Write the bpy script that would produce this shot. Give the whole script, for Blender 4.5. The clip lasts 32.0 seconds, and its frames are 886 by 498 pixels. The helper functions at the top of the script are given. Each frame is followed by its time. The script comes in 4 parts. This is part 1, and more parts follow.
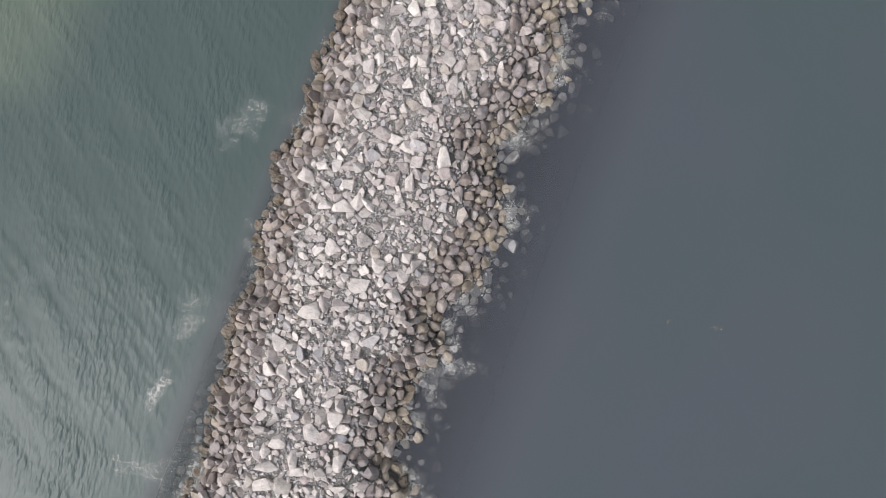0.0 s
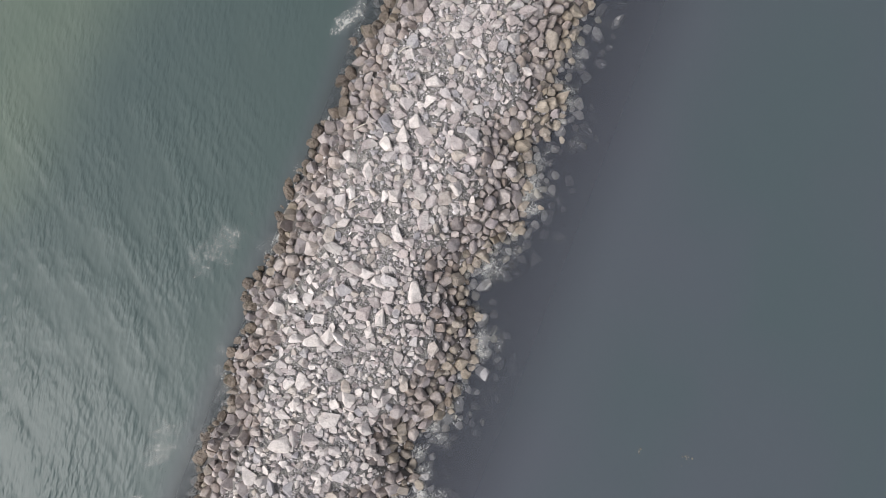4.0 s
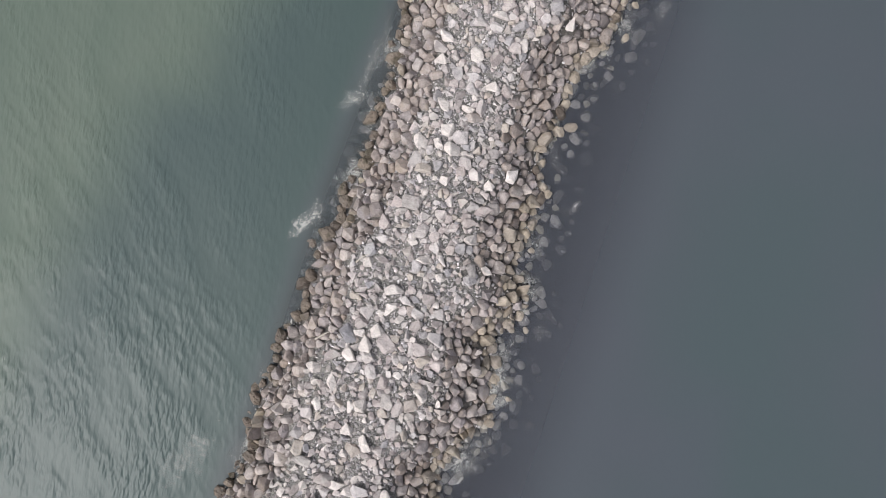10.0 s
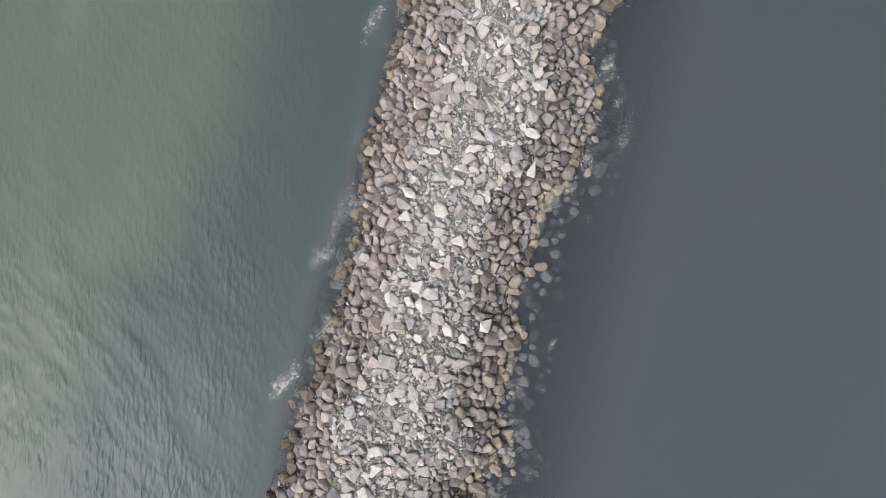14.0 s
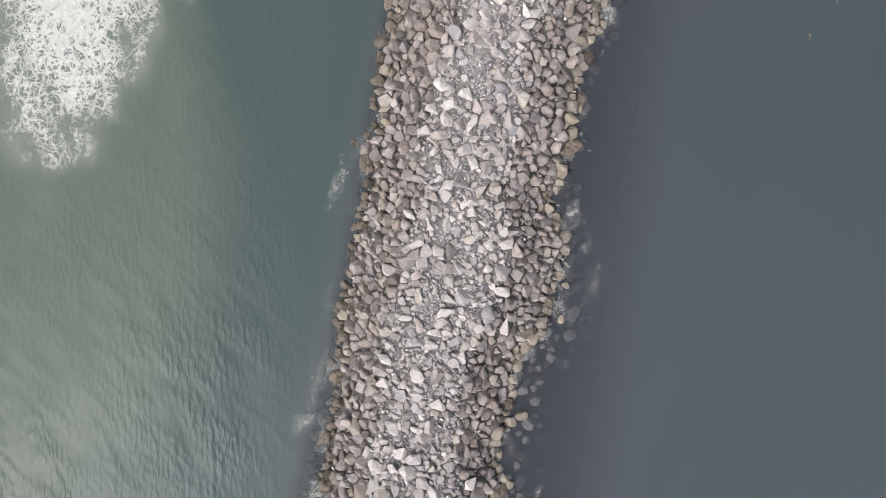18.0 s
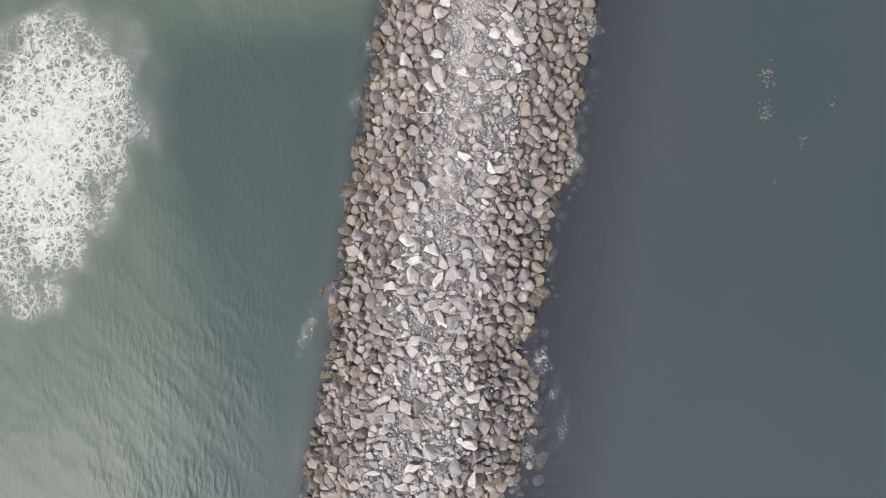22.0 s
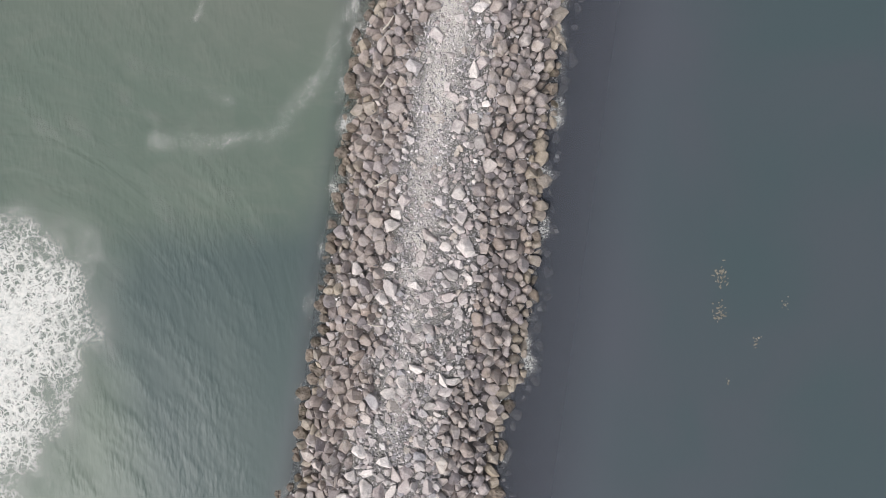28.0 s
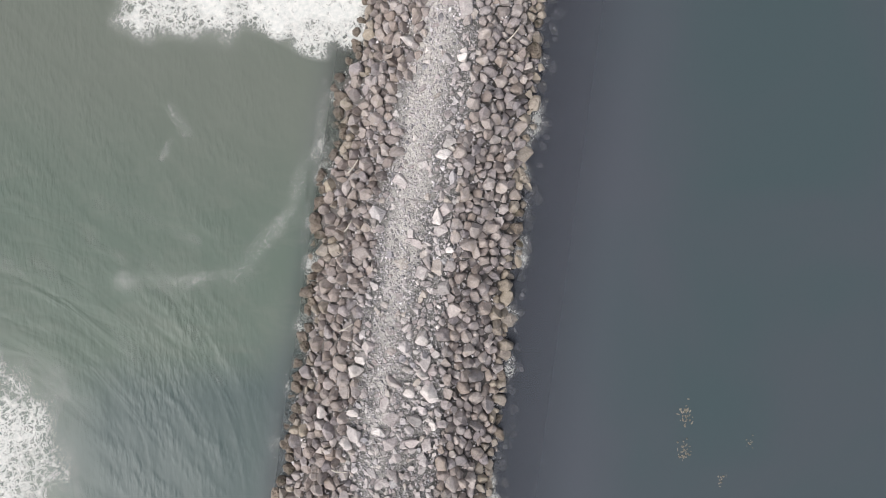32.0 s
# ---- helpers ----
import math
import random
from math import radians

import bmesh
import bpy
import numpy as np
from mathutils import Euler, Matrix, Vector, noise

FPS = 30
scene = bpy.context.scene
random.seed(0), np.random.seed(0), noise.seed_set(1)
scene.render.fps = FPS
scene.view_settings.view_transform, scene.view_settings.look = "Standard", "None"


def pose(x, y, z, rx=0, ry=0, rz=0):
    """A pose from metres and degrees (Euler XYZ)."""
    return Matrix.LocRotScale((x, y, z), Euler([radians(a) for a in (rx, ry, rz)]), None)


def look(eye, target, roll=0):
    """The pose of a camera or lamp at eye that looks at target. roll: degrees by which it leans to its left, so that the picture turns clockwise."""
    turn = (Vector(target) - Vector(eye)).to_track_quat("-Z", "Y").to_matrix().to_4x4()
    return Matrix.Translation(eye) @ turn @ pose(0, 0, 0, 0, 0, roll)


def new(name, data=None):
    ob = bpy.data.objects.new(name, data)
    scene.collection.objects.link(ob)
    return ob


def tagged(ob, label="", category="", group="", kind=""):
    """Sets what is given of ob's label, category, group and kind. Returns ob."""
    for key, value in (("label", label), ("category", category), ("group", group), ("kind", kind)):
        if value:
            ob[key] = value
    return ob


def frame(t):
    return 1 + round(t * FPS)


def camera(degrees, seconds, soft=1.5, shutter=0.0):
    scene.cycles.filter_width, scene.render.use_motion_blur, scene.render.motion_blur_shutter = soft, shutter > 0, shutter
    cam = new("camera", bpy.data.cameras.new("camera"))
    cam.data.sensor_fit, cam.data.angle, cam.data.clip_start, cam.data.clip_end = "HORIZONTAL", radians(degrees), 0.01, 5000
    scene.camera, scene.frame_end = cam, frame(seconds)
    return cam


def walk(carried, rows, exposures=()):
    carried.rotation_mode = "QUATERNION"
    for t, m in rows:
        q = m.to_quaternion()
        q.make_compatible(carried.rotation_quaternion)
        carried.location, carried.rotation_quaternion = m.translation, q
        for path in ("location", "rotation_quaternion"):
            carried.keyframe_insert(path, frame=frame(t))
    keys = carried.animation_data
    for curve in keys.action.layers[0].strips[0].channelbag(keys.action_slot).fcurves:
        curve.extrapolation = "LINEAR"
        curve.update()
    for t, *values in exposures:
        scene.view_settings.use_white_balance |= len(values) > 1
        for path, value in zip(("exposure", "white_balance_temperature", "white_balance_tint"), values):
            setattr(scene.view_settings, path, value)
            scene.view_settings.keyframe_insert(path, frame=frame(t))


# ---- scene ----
cam = camera(73.0, 32.0, soft=0.9)
# seconds, x, y, z, tilt, lean, heading: a drone looking straight down on the breakwater, which runs along +y
ROWS = [
    (0, 4.16, 0.00, 45.79, 0.05, 0.03, 20.75),
    (0.5, 3.97, 1.24, 45.81, 0.05, 0.03, 20.80),
    (1, 3.77, 2.48, 45.81, 0.05, 0.03, 20.77),
    (1.5, 3.58, 3.72, 45.83, 0.05, 0.03, 20.76),
    (2, 3.37, 4.97, 45.82, 0.05, 0.03, 20.89),
    (2.5, 3.20, 6.21, 45.83, 0.05, 0.03, 20.94),
    (3, 3.02, 7.45, 45.84, 0.05, 0.03, 20.94),
    (3.5, 2.84, 8.68, 45.84, 0.05, 0.03, 20.99),
    (5.5, 2.10, 13.60, 45.75, 0.05, 0.04, 21.07),
    (6, 1.90, 14.82, 45.76, 0.05, 0.04, 21.00),
    (6.5, 1.70, 16.08, 45.77, 0.05, 0.04, 20.94),
    (7, 1.50, 17.32, 45.76, 0.06, 0.04, 21.00),
    (7.5, 1.30, 18.56, 45.75, 0.06, 0.04, 20.99),
    (8, 1.09, 19.80, 45.75, 0.06, 0.04, 20.95),
    (8.5, 0.87, 21.08, 45.75, 0.06, 0.04, 20.66),
    (9, 0.65, 22.36, 45.76, 0.06, 0.04, 20.19),
    (9.5, 0.45, 23.64, 45.77, 0.06, 0.04, 19.08),
    (10, 0.24, 24.94, 45.78, 0.06, 0.05, 17.93),
    (10.5, 0.02, 26.26, 45.79, 0.06, 0.05, 17.12),
    (11, -0.20, 27.61, 45.79, 0.06, 0.05, 16.24),
    (11.5, -0.41, 29.01, 45.78, 0.05, 0.05, 14.88),
    (12, -0.58, 30.44, 45.76, 0.05, 0.05, 14.12),
    (12.5, -0.73, 31.91, 45.75, 0.05, 0.05, 13.57),
    (13, -0.83, 33.41, 45.75, 0.05, 0.05, 13.30),
    (13.5, -0.88, 34.90, 45.72, 0.05, 0.05, 13.17),
    (14, -0.93, 36.40, 45.78, 0.05, 0.05, 13.09),
    (14.5, -0.97, 37.89, 45.83, 0.04, 0.05, 12.90),
    (16.5, -1.27, 43.94, 46.06, 0.01, 0.04, 9.77),
    (17, -1.32, 45.46, 46.06, 0.01, 0.04, 9.16),
    (17.5, -1.33, 47.01, 46.08, 0.01, 0.04, 8.96),
    (18, -1.28, 48.58, 46.08, 0.01, 0.04, 8.77),
    (18.5, -1.24, 50.14, 46.11, 0.01, 0.04, 8.64),
    (19, -1.18, 51.68, 46.12, 0.01, 0.04, 8.53),
    (19.5, -1.11, 53.20, 46.16, 0.00, 0.04, 8.37),
    (20, -1.01, 54.69, 46.20, 0.00, 0.04, 8.33),
    (20.5, -0.91, 56.02, 46.24, -0.00, 0.04, 8.35),
    (21, -0.79, 57.43, 46.28, -0.00, 0.04, 8.33),
    (21.5, -0.66, 58.83, 46.32, -0.00, 0.04, 8.31),
    (22, -0.53, 60.22, 46.36, -0.01, 0.04, 8.25),
    (22.5, -0.40, 61.56, 46.37, -0.01, 0.04, 8.14),
    (23, -0.27, 62.92, 46.36, -0.01, 0.04, 8.10),
    (23.5, -0.15, 64.25, 46.38, -0.01, 0.04, 8.14),
    (24, -0.05, 65.59, 46.37, -0.01, 0.04, 8.04),
    (24.5, 0.07, 66.91, 46.37, -0.01, 0.04, 7.99),
    (26.5, 0.47, 72.18, 46.39, -0.02, 0.04, 7.88),
    (27, 0.58, 73.50, 46.39, -0.02, 0.04, 7.85),
    (27.5, 0.68, 74.86, 46.38, -0.02, 0.04, 7.87),
    (28, 0.80, 76.23, 46.41, -0.02, 0.04, 7.84),
    (28.5, 0.92, 77.62, 46.42, -0.02, 0.04, 7.81),
    (29, 1.05, 79.04, 46.44, -0.02, 0.04, 7.76),
    (29.5, 1.19, 80.44, 46.46, -0.02, 0.04, 7.79),
    (30, 1.33, 81.81, 46.48, -0.02, 0.04, 7.82),
    (30.5, 1.47, 83.18, 46.50, -0.02, 0.04, 7.79),
    (31, 1.66, 84.54, 46.51, -0.02, 0.04, 7.75),
    (31.5, 1.83, 85.91, 46.52, -0.02, 0.04, 7.72),
    (32, 2.00, 87.29, 46.52, -0.02, 0.04, 7.81),
]
walk(cam, [(t, pose(x, y, z, a, b, c)) for t, x, y, z, a, b, c in ROWS])

# ---- light: bright overcast, the sun veiled behind the camera ----
SUN_TO = Vector((-0.56, -0.6, 1.0)).normalized()
world = bpy.data.worlds.new("overcast_sky")
scene.world = world
world.use_nodes = True
wn, wl = world.node_tree.nodes, world.node_tree.links
sky = wn.new("ShaderNodeTexSky")
sky.sky_type = "NISHITA"
sky.sun_disc = False
sky.sun_elevation = math.asin(SUN_TO.z)
sky.sun_rotation = math.atan2(SUN_TO.x, SUN_TO.y)
sky.air_density, sky.dust_density, sky.ozone_density = 1.0, 4.0, 1.0
pale = wn.new("ShaderNodeHueSaturation")
pale.inputs["Saturation"].default_value = 0.3
wl.new(sky.outputs[0], pale.inputs["Color"])
wl.new(pale.outputs[0], wn["Background"].inputs[0])
wn["Background"].inputs[1].default_value = 0.155
sun_data = bpy.data.lights.new("sun", "SUN")
sun_data.energy, sun_data.angle, sun_data.color = 1.95, radians(19), (1.0, 0.972, 0.945)
sun = new("sun", sun_data)
sun.matrix_world = look(SUN_TO * 200, (0, 0, 0))


# ---- node helpers ----
class Nodes:
    """A short way to write a node material."""

    def __init__(self, name):
        self.mat = bpy.data.materials.new(name)
        self.mat.use_nodes = True
        self.n, self.l = self.mat.node_tree.nodes, self.mat.node_tree.links
        self.bsdf, self.out = self.n["Principled BSDF"], self.n["Material Output"]
        self.pos = self.n.new("ShaderNodeNewGeometry").outputs["Position"]

    def put(self, socket, v):
        if isinstance(v, bpy.types.NodeSocket):
            self.l.new(v, socket)
        elif isinstance(v, tuple) and len(v) == 3 and socket.type == "RGBA":
            socket.default_value = (*v, 1)
        else:
            socket.default_value = v

    def math(self, op, a, b=0.0, clamp=False):
        k = self.n.new("ShaderNodeMath")
        k.operation, k.use_clamp = op, clamp
        self.put(k.inputs[0], a)
        self.put(k.inputs[1], b)
        return k.outputs[0]

    def ramp(self, v, lo, hi, a=0.0, b=1.0):
        k = self.n.new("ShaderNodeMapRange")
        k.interpolation_type = "SMOOTHSTEP"
        for i, q in enumerate((v, lo, hi, a, b)):
            self.put(k.inputs[i], q)
        return k.outputs[0]

    def mix(self, f, a, b, blend="MIX"):
        k = self.n.new("ShaderNodeMix")
        k.data_type, k.blend_type = "RGBA", blend
        self.put(k.inputs[0], f)
        self.put(k.inputs[6], a)
        self.put(k.inputs[7], b)
        return k.outputs[2]

    def noise(self, scale, detail=3.0, rough=0.55, vec=None, warp=0.0):
        k = self.n.new("ShaderNodeTexNoise")
        k.inputs["Scale"].default_value, k.inputs["Detail"].default_value = scale, detail
        k.inputs["Roughness"].default_value, k.inputs["Distortion"].default_value = rough, warp
        self.l.new(vec or self.pos, k.inputs["Vector"])
        return k.outputs["Fac"]

    def voronoi(self, scale, feature="F1", vec=None, rand=1.0):
        k = self.n.new("ShaderNodeTexVoronoi")
        k.feature = feature
        k.inputs["Scale"].default_value, k.inputs["Randomness"].default_value = scale, rand
        self.l.new(vec or self.pos, k.inputs["Vector"])
        return k.outputs[0]

    def stretched(self, sx, sy, turn=0.0):
        k = self.n.new("ShaderNodeMapping")
        k.inputs["Scale"].default_value, k.inputs["Rotation"].default_value = (sx, sy, 1), (0, 0, radians(turn))
        self.l.new(self.pos, k.inputs["Vector"])
        return k.outputs[0]

    def laid_along(self, length, width, turn):
        """Places drawn out along the heading turn (degrees from +x)."""
        k = self.n.new("ShaderNodeMapping")
        k.vector_type = "TEXTURE"
        k.inputs["Scale"].default_value, k.inputs["Rotation"].default_value = (length, width, 1), (0, 0, radians(turn))
        self.l.new(self.pos, k.inputs["Vector"])
        return k.outputs[0]

    def xyz(self):
        k = self.n.new("ShaderNodeSeparateXYZ")
        self.l.new(self.pos, k.inputs[0])
        return k.outputs

    def bump(self, h, strength, dist):
        k = self.n.new("ShaderNodeBump")
        k.inputs["Strength"].default_value, k.inputs["Distance"].default_value = strength, dist
        self.put(k.inputs["Height"], h)
        return k.outputs[0]

    def steps(self, v, stops):
        k = self.n.new("ShaderNodeValToRGB")
        e = k.color_ramp.elements
        while len(e) < len(stops):
            e.new(0.5)
        for q, (p, c) in zip(e, stops):
            q.position, q.color = p, (*c, 1)
        self.put(k.inputs[0], v)
        return k.outputs[0]

    def attribute(self, name):
        k = self.n.new("ShaderNodeAttribute")
        k.attribute_name = name
        return k.outputs["Fac"]

    def chance(self):
        """A number of its own for each loose stone, whether an object or an island of a mesh."""
        a = self.n.new("ShaderNodeObjectInfo").outputs["Random"]
        g = self.n.new("ShaderNodeNewGeometry").outputs["Random Per Island"]
        return self.math("FRACT", self.math("ADD", a, self.math("MULTIPLY", g, 7.31)))


def stone_material(name, palette, rough, stain, stain_amount, grain=0.035, blue=1.055):
    """Quarried stone: each stone takes its own tone, with mottling, veins, stains and a gritty face."""
    m = Nodes(name)
    own = m.chance()
    tone = m.steps(own, [(i / (len(palette) - 1), (r * 1.015, g, b * blue)) for i, (r, g, b) in enumerate(palette)])
    mottle = m.noise(2.6, 5, 0.65, warp=0.6)
    fine = m.noise(21, 4, 0.7)
    spin = m.n.new("ShaderNodeVectorRotate")
    spin.rotation_type = "EULER_XYZ"
    m.l.new(m.pos, spin.inputs["Vector"])
    angles = m.n.new("ShaderNodeCombineXYZ")
    m.put(angles.inputs[0], m.math("MULTIPLY", own, 9.0))
    m.put(angles.inputs[1], m.math("MULTIPLY", own, 17.0))
    m.put(angles.inputs[2], m.math("MULTIPLY", own, 31.0))
    m.l.new(angles.outputs[0], spin.inputs["Rotation"])
    layered = m.n.new("ShaderNodeMapping")
    layered.inputs["Scale"].default_value = (0.9, 1.4, 5.0)
    m.l.new(spin.outputs[0], layered.inputs["Vector"])
    veins = m.noise(1.6, 4, 0.6, vec=layered.outputs[0], warp=0.5)
    light = m.math("ADD", m.math("MULTIPLY", mottle, 0.5), m.math("MULTIPLY", fine, 0.6))
    tone = m.mix(1.0, tone, m.steps(light, [(0.34, (0.5, 0.49, 0.495)), (0.54, (1, 1, 1)), (0.74, (1.36, 1.34, 1.32))]), "MULTIPLY")
    tone = m.mix(m.ramp(veins, 0.55, 0.7, 0, 0.18), tone, (0.56, 0.53, 0.5))
    tone = m.mix(m.ramp(veins, 0.44, 0.3, 0, 0.2), tone, (0.13, 0.12, 0.118))
    tone = m.mix(m.ramp(m.noise(1.1, 4, 0.6, warp=0.4), 0.5, 0.66, 0, stain_amount), tone, stain)
    m.put(m.bsdf.inputs["Base Color"], tone)
    m.put(m.bsdf.inputs["Roughness"], m.ramp(fine, 0.3, 0.7, rough - 0.1, min(1, rough + 0.08)))
    m.bsdf.inputs["Specular IOR Level"].default_value = 0.3
    h = m.math("ADD", m.noise(9, 6, 0.7), m.math("MULTIPLY", m.voronoi(6.0), 0.5))
    h = m.math("ADD", h, m.math("MULTIPLY", veins, 0.6))
    h = m.math("ADD", h, m.math("MULTIPLY", m.noise(2.4, 3, 0.6, vec=m.stretched(1.0, 1.8, 40), warp=0.7), 2.6))
    m.put(m.bsdf.inputs["Normal"], m.bump(h, 0.8, grain))
    return m.mat


CREST = stone_material("dusty_pale_stone", [(0.30, 0.27, 0.25), (0.39, 0.355, 0.325), (0.46, 0.43, 0.40), (0.42, 0.37, 0.338), (0.54, 0.505, 0.47), (0.29, 0.285, 0.285), (0.44, 0.395, 0.33), (0.36, 0.32, 0.30)], 0.85, (0.60, 0.575, 0.55), 0.42, blue=1.07)
PALE = stone_material("bleached_stone", [(0.52, 0.485, 0.455), (0.62, 0.58, 0.545), (0.56, 0.52, 0.485), (0.70, 0.66, 0.625)], 0.85, (0.44, 0.39, 0.33), 0.2, blue=1.03)
FLANK = stone_material("mauve_grey_stone", [(0.20, 0.178, 0.168), (0.37, 0.328, 0.295), (0.29, 0.262, 0.257), (0.47, 0.425, 0.385), (0.33, 0.282, 0.245), (0.235, 0.215, 0.212), (0.42, 0.385, 0.355), (0.30, 0.25, 0.21)], 0.8, (0.26, 0.21, 0.15), 0.3, blue=1.05)
RUST = stone_material("rust_brown_stone", [(0.20, 0.17, 0.152), (0.31, 0.265, 0.235), (0.25, 0.216, 0.196), (0.37, 0.325, 0.285), (0.22, 0.192, 0.18)], 0.75, (0.21, 0.165, 0.125), 0.4, blue=1.04)
OCHRE = stone_material("ochre_waterline_stone", [(0.24, 0.21, 0.17), (0.34, 0.295, 0.225), (0.30, 0.268, 0.225), (0.38, 0.335, 0.265), (0.25, 0.22, 0.185)], 0.65, (0.15, 0.12, 0.08), 0.4)
WEED = stone_material("barnacled_weedy_stone", [(0.125, 0.104, 0.084), (0.20, 0.165, 0.125), (0.155, 0.132, 0.108), (0.24, 0.20, 0.155)], 0.7, (0.06, 0.055, 0.035), 0.7, grain=0.09)
SUNK = stone_material("silted_sunken_stone", [(0.30, 0.30, 0.295), (0.40, 0.39, 0.37), (0.24, 0.24, 0.225), (0.34, 0.32, 0.265)], 0.9, (0.2, 0.2, 0.15), 0.4)
GRIT = stone_material("dusty_grit", [(0.42, 0.395, 0.37), (0.58, 0.55, 0.52), (0.49, 0.465, 0.44), (0.68, 0.65, 0.62)], 0.9, (0.4, 0.37, 0.33), 0.2)
RUBBLE = stone_material("broken_rubble", [(0.16, 0.156, 0.157), (0.42, 0.40, 0.38), (0.24, 0.237, 0.232), (0.54, 0.52, 0.495), (0.20, 0.197, 0.197), (0.46, 0.44, 0.415), (0.34, 0.32, 0.30), (0.80, 0.78, 0.75)], 0.85, (0.3, 0.27, 0.2), 0.2, blue=1.07)

# ---- plan of the breakwater: its two water lines, every 1.5 m from y = -24 ----
Y0, STEP = -24.0, 1.5
LEFT = [-7.5, -7.4, -7.3, -7.5, -8.0, -8.3, -8.1, -8.6, -8.6, -9.2, -8.7, -8.3, -9.0, -9.4, -9.8, -9.0, -9.4, -10.5, -10.1, -9.6, -9.2, -9.8, -9.8, -9.9, -9.6, -9.5, -9.6, -9.0, -8.6, -9.0, -8.9, -9.0, -8.5, -7.8, -8.6, -7.6, -7.7, -7.6, -7.8, -7.6, -7.6, -7.9, -7.9, -8.0, -8.4, -8.5, -8.0, -8.0, -8.4, -8.1, -7.8, -7.9, -7.7, -8.9, -7.9, -8.2, -8.4, -8.3, -8.5, -8.0, -8.0, -8.3, -7.6, -8.1, -8.1, -8.0, -8.0, -7.9, -7.6, -7.7, -7.8, -8.1, -7.7, -7.8, -7.8, -8.1, -8.2, -8.0, -7.4, -7.1, -7.5, -7.6, -7.8, -6.8, -6.6, -6.8, -6.8, -6.8, -6.8]
RIGHT = [6.8, 6.8, 6.9, 7.4, 8.5, 6.0, 6.1, 6.4, 5.7, 5.6, 5.8, 7.4, 6.2, 5.7, 6.4, 7.5, 7.2, 7.4, 7.8, 7.2, 6.8, 5.1, 4.8, 6.0, 6.2, 7.7, 7.2, 6.7, 6.8, 5.6, 6.7, 7.5, 7.1, 5.6, 5.7, 5.9, 5.6, 6.3, 5.0, 5.1, 5.4, 5.6, 5.6, 5.5, 6.1, 7.1, 7.2, 7.4, 7.9, 8.0, 7.7, 6.5, 6.2, 6.9, 7.0, 7.3, 6.9, 7.4, 6.9, 7.4, 7.4, 8.3, 8.0, 7.9, 7.9, 8.0, 8.0, 7.9, 7.7, 8.0, 7.6, 7.6, 7.6, 7.3, 7.7, 7.7, 7.3, 7.5, 7.5, 7.2, 7.2, 7.7, 7.3, 7.1, 7.7, 7.1, 7.0, 7.0, 7.0]
Y_START, Y_END = -40.0, 126.0
CREST_HEIGHT = 2.25


def edge(values, y):
    ragged = 0.3 * noise.noise((y * 1.1, values[1], 2.5))
    return float(np.interp((y - Y0) / STEP, range(len(values)), values)) + ragged


def lane(y):
    """Centre and half width of the gravel lane on the crest."""
    return (float(np.interp(y, (-20, 5, 24, 51, 70, 84, 104), (-1.2, -1.3, -2.2, -1.4, -0.9, -1.2, -0.8))),
            float(np.interp(y, (-20, 40, 56, 66, 76, 90, 110), (0.55, 0.6, 0.8, 1.0, 1.25, 1.5, 1.8))))


def inland(x, y):
    """Metres inside the water line (minus: out in the water), and the side: -1 sea, 1 lee."""
    l, r = x - edge(LEFT, y), edge(RIGHT, y) - x
    return (l, -1) if l < r else (r, 1)


def height(x, y):
    """The mean top of the heap."""
    d, side = inland(x, y)
    if d < 0:
        return max(-3.2, d * (0.62 if side < 0 else 0.36))
    top = CREST_HEIGHT + 0.22 * noise.noise((x * 0.25, y * 0.16, 3.0))
    z = 0.1 + 0.52 * d
    return top - math.log(1 + math.exp(-2.4 * (z - top))) / 2.4


# ---- mesh helpers ----
def part(name, bm, material, parent, label=""):
    """Links a bmesh as one mesh object under a thing or a part."""
    me = bpy.data.meshes.new(name)
    bm.to_mesh(me)
    bm.free()
    me.materials.append(material)
    ob = new(name, me)
    ob.parent = parent
    return tagged(ob, label)


def sheet(name, verts, faces, material, smooth=True):
    me = bpy.data.meshes.new(name)
    me.from_pydata(verts, [], faces)
    me.materials.append(material)
    me.polygons.foreach_set("use_smooth", [smooth] * len(me.polygons))
    return me


def grid(xs, ys, z):
    """Vertices and faces of a sheet over the lines xs and ys, at the height z(x, y)."""
    verts = [(x, y, z(x, y)) for y in ys for x in xs]
    w = len(xs)
    faces = [(j * w + i, j * w + i + 1, (j + 1) * w + i + 1, (j + 1) * w + i) for j in range(len(ys) - 1) for i in range(w - 1)]
    return verts, faces


def steps(lo, hi, n):
    return [lo + (hi - lo) * i / n for i in range(n + 1)]


# ---- stones ----
rng = random.Random(7)


